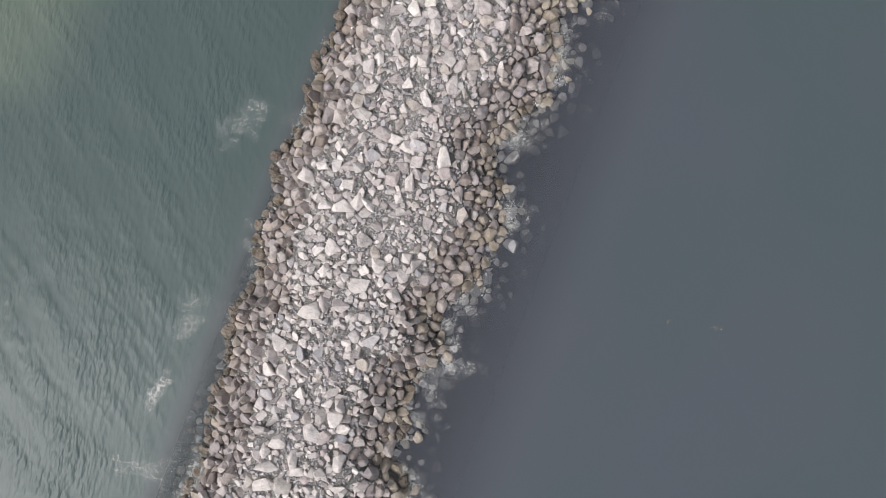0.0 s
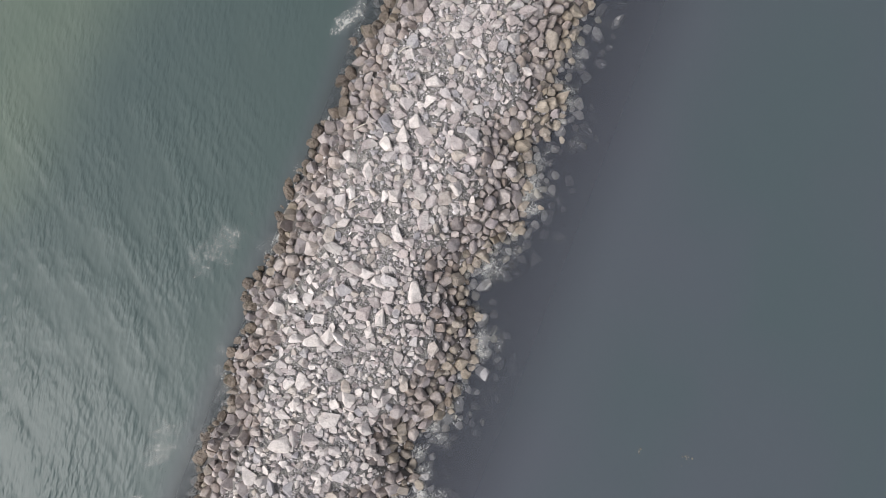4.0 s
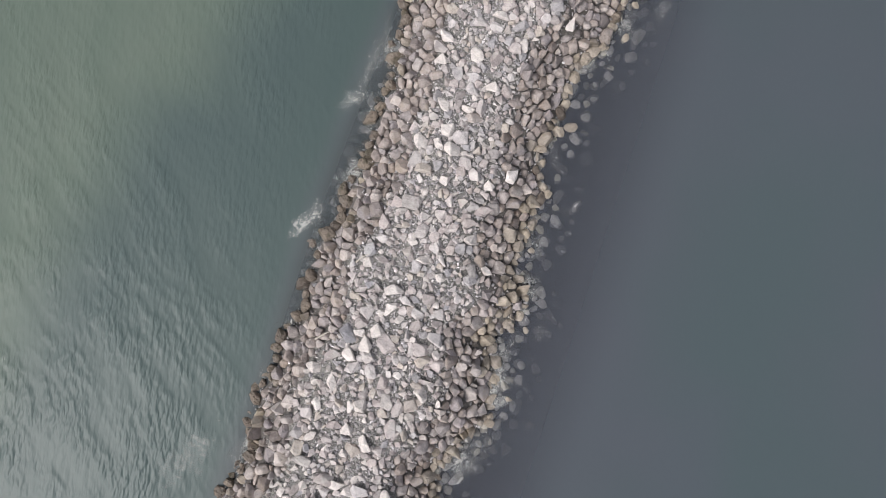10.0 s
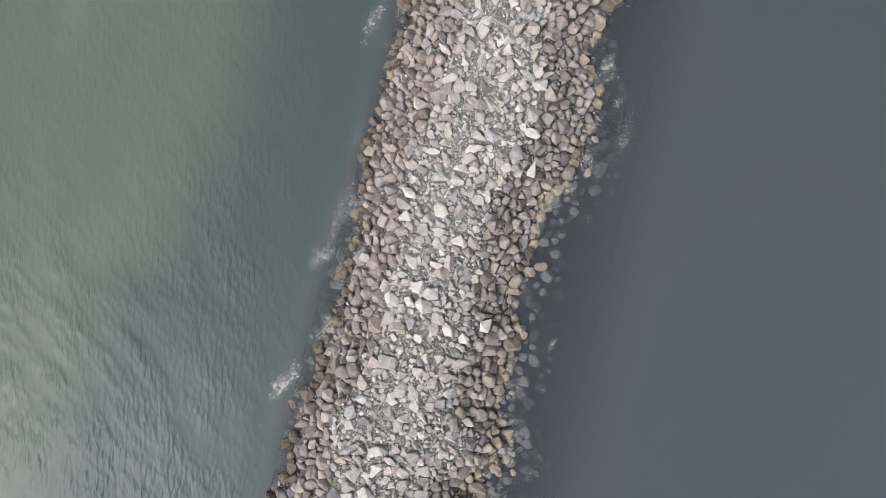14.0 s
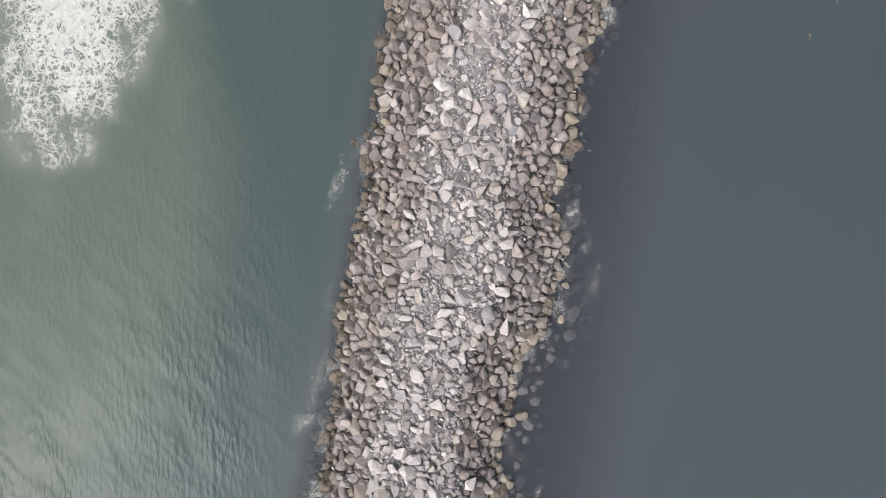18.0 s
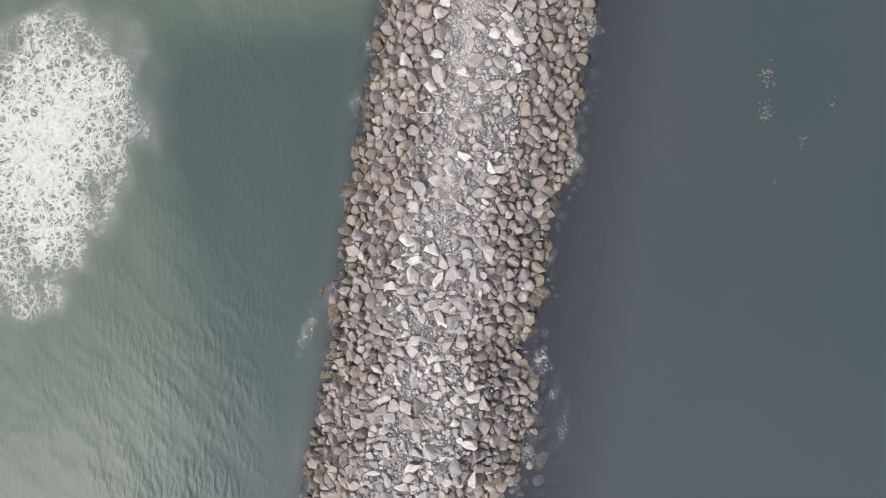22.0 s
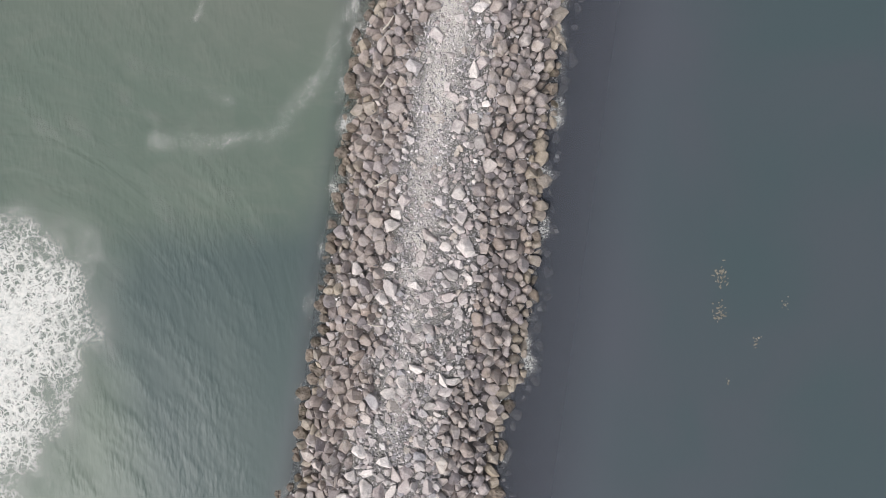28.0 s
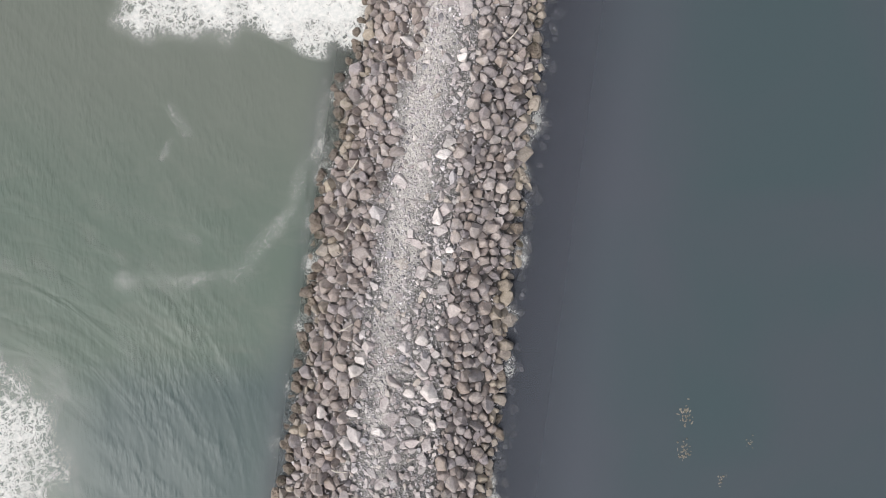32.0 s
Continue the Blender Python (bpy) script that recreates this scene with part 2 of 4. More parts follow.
def block_hull(corners, square=(3.0, 4.0, 6.0)):
    """A quarried block about 1 m across: an uneven many-sided body with worn edges."""
    bm = bmesh.new()
    p = rng.choice(square)
    for _ in range(corners):
        v = Vector((rng.gauss(0, 1), rng.gauss(0, 1), rng.gauss(0, 1)))
        v *= rng.uniform(0.48, 0.58) / (abs(v.x) ** p + abs(v.y) ** p + abs(v.z) ** p) ** (1 / p)
        bm.verts.new(v)
    out = bmesh.ops.convex_hull(bm, input=bm.verts)
    bmesh.ops.delete(bm, geom=list({v for v in out["geom_interior"] + out["geom_unused"] if isinstance(v, bmesh.types.BMVert)}), context="VERTS")
    bmesh.ops.dissolve_limit(bm, angle_limit=radians(14), verts=bm.verts, edges=bm.edges)
    bmesh.ops.bevel(bm, geom=list(bm.edges), offset=0.026, segments=2, affect="EDGES", clamp_overlap=True)
    bmesh.ops.triangulate(bm, faces=bm.faces)
    mid = [(max(v.co[k] for v in bm.verts) + min(v.co[k] for v in bm.verts)) / 2 for k in range(3)]
    wide = [max(v.co[k] for v in bm.verts) - min(v.co[k] for v in bm.verts) for k in range(3)]
    for v in bm.verts:
        v.co = Vector([(v.co[k] - mid[k]) / wide[k] for k in range(3)])
    return bm


def lump(rough, detail=3):
    """A rounded stone with a knobbly crust."""
    bm = bmesh.new()
    bmesh.ops.create_icosphere(bm, subdivisions=detail, radius=0.5)
    o = Vector((rng.uniform(0, 90), rng.uniform(0, 90), 0))
    planes = [(Vector((rng.gauss(0, 1), rng.gauss(0, 1), rng.gauss(0, 1))).normalized(), rng.uniform(0.33, 0.46)) for _ in range(9)]
    for v in bm.verts:
        n = v.co.normalized()
        r = min([0.54] + [h / n.dot(p) for p, h in planes if n.dot(p) > 0.2])
        r *= 1 + rough * (noise.noise(n * 2.2 + o) + 0.8 * noise.noise(n * 6 + o))
        v.co = n * r
    return bm


def chip():
    """A small broken stone."""
    bm = bmesh.new()
    for _ in range(9):
        bm.verts.new(Vector((rng.gauss(0, 1), rng.gauss(0, 1), rng.gauss(0, 1))).normalized() * rng.uniform(0.4, 0.56))
    out = bmesh.ops.convex_hull(bm, input=bm.verts)
    bmesh.ops.delete(bm, geom=list({v for v in out["geom_interior"] + out["geom_unused"] if isinstance(v, bmesh.types.BMVert)}), context="VERTS")
    bmesh.ops.triangulate(bm, faces=bm.faces)
    return bm


def arrays(bm):
    bm.verts.index_update()
    v = np.array([v.co[:] for v in bm.verts])
    f = np.array([[q.index for q in p.verts] for p in bm.faces])
    bm.free()
    return v, f


BLOCKS = [arrays(block_hull(rng.choice((9, 11, 12, 14, 16)))) for _ in range(48)]
SLABS = [arrays(block_hull(rng.choice((10, 12)), (2.0, 2.4))) for _ in range(16)]
ROUNDS = [arrays(lump(0.05, 2)) for _ in range(18)]
CRUSTS = [arrays(lump(0.16, 3)) for _ in range(12)]
CHIPS = [arrays(chip()) for _ in range(24)]


class Heap:
    """Stones laid one by one so that they touch but hardly overlap."""

    def __init__(self, cell=1.0):
        self.cell, self.cells = cell, {}

    def free(self, x, y, r, close):
        a, b = int(x // self.cell), int(y // self.cell)
        for i in (a - 2, a - 1, a, a + 1, a + 2):
            for j in (b - 2, b - 1, b, b + 1, b + 2):
                for u, v, q in self.cells.get((i, j), ()):
                    if (u - x) ** 2 + (v - y) ** 2 < ((r + q) * close) ** 2:
                        return False
        return True

    def add(self, x, y, r):
        self.cells.setdefault((int(x // self.cell), int(y // self.cell)), []).append((x, y, r))


heap = Heap()
laid = {k: [] for k in ("pale_slab", "crest_slab", "seaward_stone", "leeward_stone", "rusty_stone", "ochre_stone", "weedy_stone", "sunken_stone", "rubble_stone", "gravel", "lane_gravel")}


def lay(kind, x, y, size, shapes, flat, tilt, z, long=1.3, turn=None):
    """Notes a stone: its shape, pose and size."""
    a = rng.uniform(1.0, long)
    shape = rng.randrange(len(shapes))
    turn = rng.uniform(0, 360) if turn is None else turn
    m = pose(x, y, z, rng.gauss(0, tilt), rng.gauss(0, tilt), turn)
    grow = 1.08 if shapes is ROUNDS else 1.14
    s = (size * a ** 0.5 * grow, size / a ** 0.5 * grow, size * flat * 1.1)
    laid[kind].append((shapes, shape, m, s))


def flank(x, y):
    """How far in from the water line the tightly laid armour reaches."""
    return float(np.interp(y, (-20, 35, 60, 110), (3.1, 3.3, 4.6, 4.7))) + 0.7 * noise.noise((x * 0.2, y * 0.2, 5.0))


# stones that stand out on the crest by their size and pale faces: x, y, length, width, turn
STONES_A = [
    (-1.9, -20.5, 2.1, 1, 21), (-2.3, -19.4, 1.9, 0.8, 31), (-0.7, -18.1, 0.9, 1.7, 6), (-2.2, -17.3, 1.3, 1.2, 21), (-0.1, -15.8, 1.4, 1.2, 1), (-1.9, -13.4, 0.9, 0.9, 21),
    (-3.6, -12.5, 1.1, 1.4, 21), (2.4, -12, 0.8, 0.7, 21), (-2.3, -11.9, 1.3, 0.6, -9), (1.6, -11.8, 1, 0.6, 51), (-4.6, -10.5, 1.1, 1.4, 21), (-3.4, -7.6, 1.8, 1.3, 21),
    (-0.7, -4.5, 1.8, 1.4, 36), (1.9, -4.4, 1.2, 1.2, 21), (-3.8, 0.2, 1.8, 1.1, 36), (-2.1, 1.1, 1.4, 0.6, -19), (-0.2, 2.4, 0.8, 1.1, 6), (0.2, 3.7, 0.8, 1.4, 11),
]
STONES_B = [
    (-0.9, 6, 1.2, 1.1, 21), (1.9, 6.2, 1.1, 1.9, 11), (-2, 6.3, 1.2, 0.9, 51), (-4.8, 9.1, 1.1, 0.6, 41), (-0.9, 9.8, 0.9, 1.3, 21), (-2.5, 10.4, 1, 0.9, 21),
    (-2, 12.3, 1, 1, 21), (-6.1, 13.9, 1.3, 0.9, 21), (-4, 15.6, 0.9, 1.4, 51), (-3.1, 16.7, 1.1, 1.3, 21), (-2.5, 17.9, 1.1, 1.1, 21), (-2.2, 19.7, 1.3, 0.7, 61),
    (-2.3, 21.1, 1.5, 0.8, 21), (-0.9, 23.8, 1.2, 0.7, 21), (3.7, 24.4, 0.8, 0.7, 21), (1.9, 26.2, 1.1, 0.8, 21), (-1.2, 29.8, 0.8, 0.9, 1), (1.9, 30.4, 1, 0.8, 21),
]
STONES_C = [
    (3.4, 31.6, 1.1, 1.1, 13), (-3.8, 32, 1.1, 1.2, 13), (-1.4, 32.1, 1.2, 1.1, 21), (-2.5, 32.2, 0.8, 0.8, 13), (-2.1, 33.3, 1.1, 1, 13), (-1.2, 35.2, 1.1, 0.6, -7),
    (-0, 37.3, 1.3, 0.8, 3), (-4.2, 38.2, 1.2, 0.8, 13), (-1.9, 39.2, 1, 1.4, 43), (-4.3, 39.9, 1.3, 0.7, -7), (-1, 42.4, 1.3, 0.7, 13), (-3.3, 43.2, 1.1, 0.5, 13),
    (4.1, 43.6, 0.7, 1.3, -2), (-0.5, 44, 1.4, 0.7, 48), (3.4, 46.2, 1.4, 0.8, -7), (-5, 46.5, 1.1, 1, 13), (-1.7, 48.4, 1, 0.8, 9), (-3.2, 48.8, 1.4, 0.8, 43),
]
STONES_D = [
    (-4.1, 50.7, 1.3, 0.6, -26), (0.4, 51.6, 0.8, 0.8, 9), (-1.6, 53.3, 1.5, 0.8, 39), (-0.1, 55.2, 0.8, 1.1, 9), (-3.9, 57, 1.4, 0.7, 8), (-0.6, 57.9, 0.6, 1.5, -21),
    (-2.5, 58, 1, 1.3, 9), (-3.7, 58.6, 1.1, 0.9, 9), (-1.4, 60, 1.2, 1, 9), (-3.3, 60.5, 1.2, 1.1, 9), (-1.8, 65.1, 1.2, 1, 8), (-0.9, 66.1, 0.9, 1.2, 9),
    (2.7, 66.6, 1.5, 0.6, 9), (2, 66.7, 0.6, 1.2, 29), (-0, 67.2, 1.2, 0.7, -16), (-3.2, 72, 1, 1, 8), (-0.9, 73.3, 1.2, 0.6, -12), (-5.4, 73.9, 0.8, 1, 8),
]
STONES_E = [
    (-3, 74.4, 1, 0.7, 8), (0.9, 76.5, 0.9, 0.9, 8), (2.4, 76.6, 1.4, 1.6, 8), (-3.2, 77.5, 1.2, 0.9, 28), (1.7, 77.9, 1, 0.9, 8), (-2.9, 78.4, 1, 1, 8),
    (1.3, 80.5, 1, 1.2, 8), (1.2, 89.6, 0.9, 1.3, 8), (1.1, 94.2, 1.2, 0.8, 8), (1.5, 101.5, 0.9, 0.8, 8), (-2.7, 102.3, 1.4, 0.7, -12),
]
for x, y, ln, wd, turn in (*STONES_A, *STONES_B, *STONES_C, *STONES_D, *STONES_E):
    heap.add(x, y, (ln + wd) / 3.7)
    laid["pale_slab"].append((SLABS, rng.randrange(len(SLABS)), pose(x, y, height(x, y) + 0.12, rng.gauss(0, 7), rng.gauss(0, 7), turn), (ln, wd, rng.uniform(0.45, 0.75))))


def big_stone(x, y, d, side, size):
    """A slab of the crest."""
    pale = rng.random() < float(np.interp(y, (-5, 15), (0.3, 0.08)))
    lay("pale_slab" if pale else "crest_slab", x, y, size, rng.choice((BLOCKS, BLOCKS, SLABS)), rng.uniform(0.45, 0.75), 16, height(x, y) + (0.05 if abs(x - lane(y)[0]) > lane(y)[1] or y < 60 else -0.14) * size, 1.6)


def fill(tries, lo, hi, close, rule):
    for _ in range(tries):
        y = rng.uniform(Y_START, Y_END)
        x = rng.uniform(edge(LEFT, y) - 0.2, edge(RIGHT, y) + 0.2)
        d, side = inland(x, y)
        size = lo + (hi - lo) * rng.random() ** 1.6
        chance, grow = rule(x, y, d, side)
        if rng.random() > chance:
            continue
        size *= grow
        if heap.free(x, y, size / 2, close):
            heap.add(x, y, size / 2)
            yield x, y, d, side, size


def wild(y, near, far):
    """A chance that falls off where the lane becomes a smooth track."""
    return near + (far - near) * max(0.0, min(1.0, (y - 52) / 38))


def big_rule(x, y, d, side):
    lx, lw = lane(y)
    if d < flank(x, y):
        return 0.0, 1.0
    clumps = max(0.0, noise.noise((x * 0.5, y * 0.5, 1.0)) + 0.25)
    if abs(x - lx) < lw * 1.1:
        return wild(y, 0.05, 0.01), 1.0
    return wild(y, 0.07, 0.03) + wild(y, 0.2, 0.1) * clumps, 0.86


def mid_rule(x, y, d, side):
    lx, lw = lane(y)
    if d < flank(x, y):
        return 0.0, 1.0
    if abs(x - lx) < lw * 1.1:
        return wild(y, 0.2, 0.055), 1.0
    return wild(y, 0.45, 0.24), 0.9


def armour_rule(x, y, d, side):
    return (1.0 if d < flank(x, y) and rng.random() < 0.97 else 0.0), 1.0


def cell(x, y, r, others):
    """The plot of one armour stone: all that lies nearer to it than to its neighbours, less a narrow joint."""
    turn, k, long = rng.uniform(0, math.tau), rng.choice((4, 4, 4, 5, 5)), rng.uniform(1.1, 2.3) ** 0.5
    plot = []
    for i in range(k):
        a, out = math.tau * (i + rng.uniform(-0.22, 0.22)) / k, r * rng.uniform(1.3, 1.7)
        u, v = out * long * math.cos(a), out / long * math.sin(a)
        plot.append((u * math.cos(turn) - v * math.sin(turn), u * math.sin(turn) + v * math.cos(turn)))
    if sum(p[0] * q[1] - p[1] * q[0] for p, q in zip(plot, plot[1:] + plot[:1])) < 0:
        plot.reverse()
    for u, v, q in others:
        dx, dy = u - x, v - y
        gap = math.hypot(dx, dy)
        if gap < 0.05:
            continue
        nx, ny = dx / gap, dy / gap
        far = (gap * gap + r * r - q * q) / (2 * gap) + rng.gauss(0.02, 0.05)
        cut = []
        for (ax, ay), (bx, by) in zip(plot, plot[1:] + plot[:1]):
            da, db = ax * nx + ay * ny - far, bx * nx + by * ny - far
            if da <= 0:
                cut.append((ax, ay))
            if (da < 0) != (db < 0):
                w = da / (da - db)
                cut.append((ax + (bx - ax) * w, ay + (by - ay) * w))
        plot = cut
        if len(plot) < 3:
            return []
    return plot


CELLS = []


def armour_stone(kind, x, y, z, size, plot):
    """A quarried block wedged among its neighbours: steep sides, a few broad worn faces on top."""
    cx, cy = sum(p[0] for p in plot) / len(plot), sum(p[1] for p in plot) / len(plot)
    ring = [(px - cx, py - cy) for px, py in plot]
    size = max(0.25, 2 * sum(math.hypot(*p) for p in ring) / len(ring))
    bm = bmesh.new()
    tx, ty = rng.gauss(0, 0.36), rng.gauss(0, 0.36)
    shoulder, crown = rng.uniform(-0.1, 0.12) * size, rng.uniform(0.26, 0.48) * size
    for px, py in ring:
        bm.verts.new((px * 0.8, py * 0.8, -0.55 * size))
        bm.verts.new((px, py, shoulder * rng.uniform(-0.6, 1.0) + tx * px + ty * py))
    ox, oy = rng.gauss(0, 0.12) * size, rng.gauss(0, 0.12) * size
    turn, top = rng.uniform(0, math.tau), rng.choice((2, 2, 3, 3, 4))
    for i in range(top):
        a = turn + math.tau * (i + rng.uniform(-0.25, 0.25)) / top
        reach = min((abs((p[0] * q[1] - p[1] * q[0]) / ((q[0] - p[0]) * math.sin(a) - (q[1] - p[1]) * math.cos(a) or 1e-6)) for p, q in zip(ring, ring[1:] + ring[:1])), default=size / 2)
        reach = min(reach, 0.6 * size) * rng.uniform(0.35, 0.84)
        px, py = ox + reach * math.cos(a), oy + reach * math.sin(a)
        bm.verts.new((px, py, crown * rng.uniform(0.82, 1.12) + 1.3 * (tx * px + ty * py)))
    out = bmesh.ops.convex_hull(bm, input=bm.verts)
    bmesh.ops.delete(bm, geom=list({v for v in out["geom_interior"] + out["geom_unused"] if isinstance(v, bmesh.types.BMVert)}), context="VERTS")
    bmesh.ops.dissolve_limit(bm, angle_limit=radians(9), verts=bm.verts, edges=bm.edges)
    bmesh.ops.bevel(bm, geom=list(bm.edges), offset=rng.uniform(0.025, 0.05) * size, segments=2, affect="EDGES", clamp_overlap=True)
    bmesh.ops.triangulate(bm, faces=bm.faces)
    v, f = arrays(bm)
    lo, hi = v.min(axis=0), v.max(axis=0)
    wide = hi - lo
    CELLS.append(((v - (lo + hi) / 2) / wide, f))
    mid = (lo + hi) / 2
    laid[kind].append((CELLS, len(CELLS) - 1, pose(x + cx + mid[0], y + cy + mid[1], z + mid[2]), tuple(wide)))


def armour_kind(x, y, d, side):
    """The kind of an armour stone by where it lies."""
    wear = 0.75 + 0.5 * noise.noise((x * 0.3, y * 0.21, 9.0))
    if d < (0.6 if side < 0 else 0.3) * wear:
        return "weedy_stone" if side < 0 or rng.random() < 0.2 else "ochre_stone"
    if d < ((1.9 if y < 30 else 1.2) if side > 0 else (1.2 if y < 50 else 1.9)) * wear and rng.random() < (0.62 if side > 0 else 0.5):
        return "ochre_stone"
    rusty = float(np.interp(y, (0, 50, 70, 90), (0.1, 0.18, 0.45, 0.6))) if side < 0 else 0.08
    if rng.random() < rusty * (1.1 - 0.5 * d / 4.5):
        return "rusty_stone"
    return "seaward_stone" if side < 0 else "leeward_stone"


armour = list(fill(44000, 0.6, 1.2, 0.75, armour_rule)) + list(fill(34000, 0.4, 0.66, 0.84, armour_rule))
for q in fill(30000, 0.66, 1.3, 0.72, big_rule):
    big_stone(*q)
for q in fill(50000, 0.34, 0.66, 0.73, mid_rule):
    big_stone(*q)
for x, y, d, side, size in armour:
    r, z = size / 2, height(x, y)
    kind = armour_kind(x, y, d, side)
    near = [p for i in range(-2, 3) for j in range(-2, 3) for p in heap.cells.get((int(x // 1.0) + i, int(y // 1.0) + j), ()) if (p[0], p[1]) != (x, y)]
    plot = cell(x, y, r, near)
    if len(plot) < 3:
        continue
    if kind == "weedy_stone" or d < 0.25:
        if side < 0 and rng.random() < 0.4:
            x, z = x - rng.uniform(0.1, 0.35), z - 0.1
        lay(kind, x, y, size * rng.uniform(0.8, 1.12), CRUSTS if kind == "weedy_stone" else rng.choice((BLOCKS, CRUSTS)), rng.uniform(0.6, 0.8), 14, z - 0.1 * size, 1.35)
    else:
        armour_stone(kind, x, y, z - 0.12 * size + rng.uniform(-0.16, 0.16) - (0.05 if size < 0.7 else 0), size, plot)
        if rng.random() < 0.05 and d > 0.8:
            lay(kind, x + rng.uniform(-0.5, 0.5), y + rng.uniform(-0.5, 0.5), rng.uniform(0.45, 0.8), BLOCKS, 0.7, 25, z + 0.32, 1.5)
for x, y, d, side, size in fill(110000, 0.14, 0.40, 0.78, lambda x, y, d, side: (0.5 if d < flank(x, y) - 0.6 else (0.8 if abs(x - lane(y)[0]) > lane(y)[1] * 0.7 else wild(y, 0.85, 0.4)), 1.0)):
    z = height(x, y) - (0.15 if d < flank(x, y) else 0.03)
    lay("rubble_stone", x, y, size, CHIPS, rng.uniform(0.55, 0.9), 25, z, 1.6)
for _ in range(52000):
    y = rng.uniform(Y_START, Y_END)
    lx, lw = lane(y)
    x = rng.gauss(lx + 0.5, 2.4)
    d, side = inland(x, y)
    if d > 1.5:
        lay("lane_gravel" if abs(x - lx) < lw * rng.uniform(0.5, 1.4) and y > rng.uniform(55, 92) else "gravel", x, y, 0.06 + 0.22 * rng.random() ** 2.0, CHIPS, 0.8, 30, height(x, y) - 0.03 - (0.1 if d < flank(x, y) else 0), 1.5)

# stones under water along the two feet of the heap
sunk = Heap()
for _ in range(5200):
    y = rng.uniform(Y_START, Y_END)
    side = 1 if rng.random() < 0.8 else -1
    reach = (3.6 if y < 48 else 1.5) if side > 0 else 1.9
    out = reach * rng.random() ** (2.1 if y < 40 else 2.7)
    x = edge(RIGHT, y) + out if side > 0 else edge(LEFT, y) - out
    size = rng.uniform(0.4, 1.15)
    if rng.random() < (0.35 if side > 0 and y > 56 else 0.75) and sunk.free(x, y, size / 2, 0.7 + 0.12 * out):
        sunk.add(x, y, size / 2)
        top = (-0.03 if y < 48 else -0.14) - 0.22 * out * rng.uniform(0.2, 1.0)
        if rng.random() < 0.09 and out < 1.6 and side > 0 and y < 54:
            lay("ochre_stone", x, y, min(size, 0.8), CRUSTS, 0.6, 14, -0.04, 1.5)
        else:
            if side < 0:
                lay("weedy_stone" if rng.random() < 0.25 else "sunken_stone", x, y, size, CRUSTS, 0.6, 14, min(-0.06, top - 0.1) - 0.3 * size, 1.4)
                continue
            lay("sunken_stone", x, y, size, rng.choice((CRUSTS, CRUSTS, ROUNDS, BLOCKS)), 0.62, 20, top - (0.27 if y < 46 else 0.42) * size, 1.5)

KINDS = {
    "pale_slab": (PALE, "large bleached pale slab on the crest"),
    "crest_slab": (CREST, "pale dusty angular slab"),
    "seaward_stone": (FLANK, "mauve-brown quarried block of the seaward slope"),
    "leeward_stone": (FLANK, "mauve-grey quarried block of the lee slope"),
    "rusty_stone": (RUST, "rust-brown quarried block of the seaward slope"),
    "ochre_stone": (OCHRE, "ochre-stained stone at the water line"),
    "weedy_stone": (WEED, "dark barnacled weed-covered stone"),
    "sunken_stone": (SUNK, "pale stone under murky water"),
    "rubble_stone": (RUBBLE, "small broken stone"),
    "gravel": (RUBBLE, ""),
    "lane_gravel": (GRIT, ""),
}
breakwater = tagged(new("breakwater"), "long rubble breakwater of pale quarried stones standing in the sea", "breakwater")


# the gravelly body of the heap, which shows between the stones and along the lane
m = Nodes("packed_gravel")
lane_near = m.attribute("lane")
speck = m.voronoi(14.0)
grit = m.noise(30, 4, 0.75)
patch = m.noise(0.55, 4, 0.6, warp=0.5)
ground = m.steps(m.math("ADD", m.math("MULTIPLY", speck, 0.7), m.math("MULTIPLY", grit, 0.5)), [(0.25, (0.046, 0.044, 0.042)), (0.5, (0.14, 0.135, 0.128)), (0.8, (0.3, 0.29, 0.277))])
# shade of the gaps between armour stones, put into the gravel's colour
gap_shade = m.steps(m.noise(7, 4, 0.7), [(0.3, (0.085, 0.077, 0.072)), (0.7, (0.2, 0.183, 0.172))])
ground = m.mix(m.attribute("armour"), ground, gap_shade)
dust = m.steps(m.noise(18, 5, 0.7), [(0.3, (0.46, 0.435, 0.405)), (0.7, (0.66, 0.63, 0.595))])
m.put(m.bsdf.inputs["Base Color"], m.mix(m.ramp(m.math("ADD", lane_near, m.math("MULTIPLY", m.math("SUBTRACT", patch, 0.5), 1.5)), 0.25, 1.0), ground, dust))
m.bsdf.inputs["Roughness"].default_value = 0.95
m.put(m.bsdf.inputs["Normal"], m.bump(m.math("ADD", m.noise(16, 5, 0.75), speck), 0.9, 0.05))
GRAVEL = m.mat


def core_height(x, y):
    d, side = inland(x, y)
    f = flank(x, y)
    sink = 0.3 - 0.24 * max(0, min(1, (d - f + 0.5) / 1.0))
    steep = 0.16 * d * d if d < 0 and side > 0 else 0.0
    return height(x, y) - sink - steep + 0.05 * noise.noise((x * 1.7, y * 1.7, 0))


xs, ys = steps(-17, 18, 90), steps(Y_START - 4, Y_END + 4, 350)
verts, faces = grid(xs, ys, core_height)
me = sheet("core", verts, faces, GRAVEL)
near = me.attributes.new("lane", "FLOAT", "POINT")
near.data.foreach_set("value", [max(0.0, 1 - abs(x - lane(y)[0]) / (lane(y)[1] * 1.7)) * float(np.interp(y, (30, 60, 80, 95), (0.5, 0.6, 0.85, 1.2))) for x, y, z in verts])
under = me.attributes.new("armour", "FLOAT", "POINT")
under.data.foreach_set("value", [max(0.0, min(1.0, (flank(x, y) - inland(x, y)[0]) / 0.8 + 0.3)) for x, y, z in verts])
core = new("core", me)
core.parent = breakwater
tagged(core, "packed grey gravel between the stones")


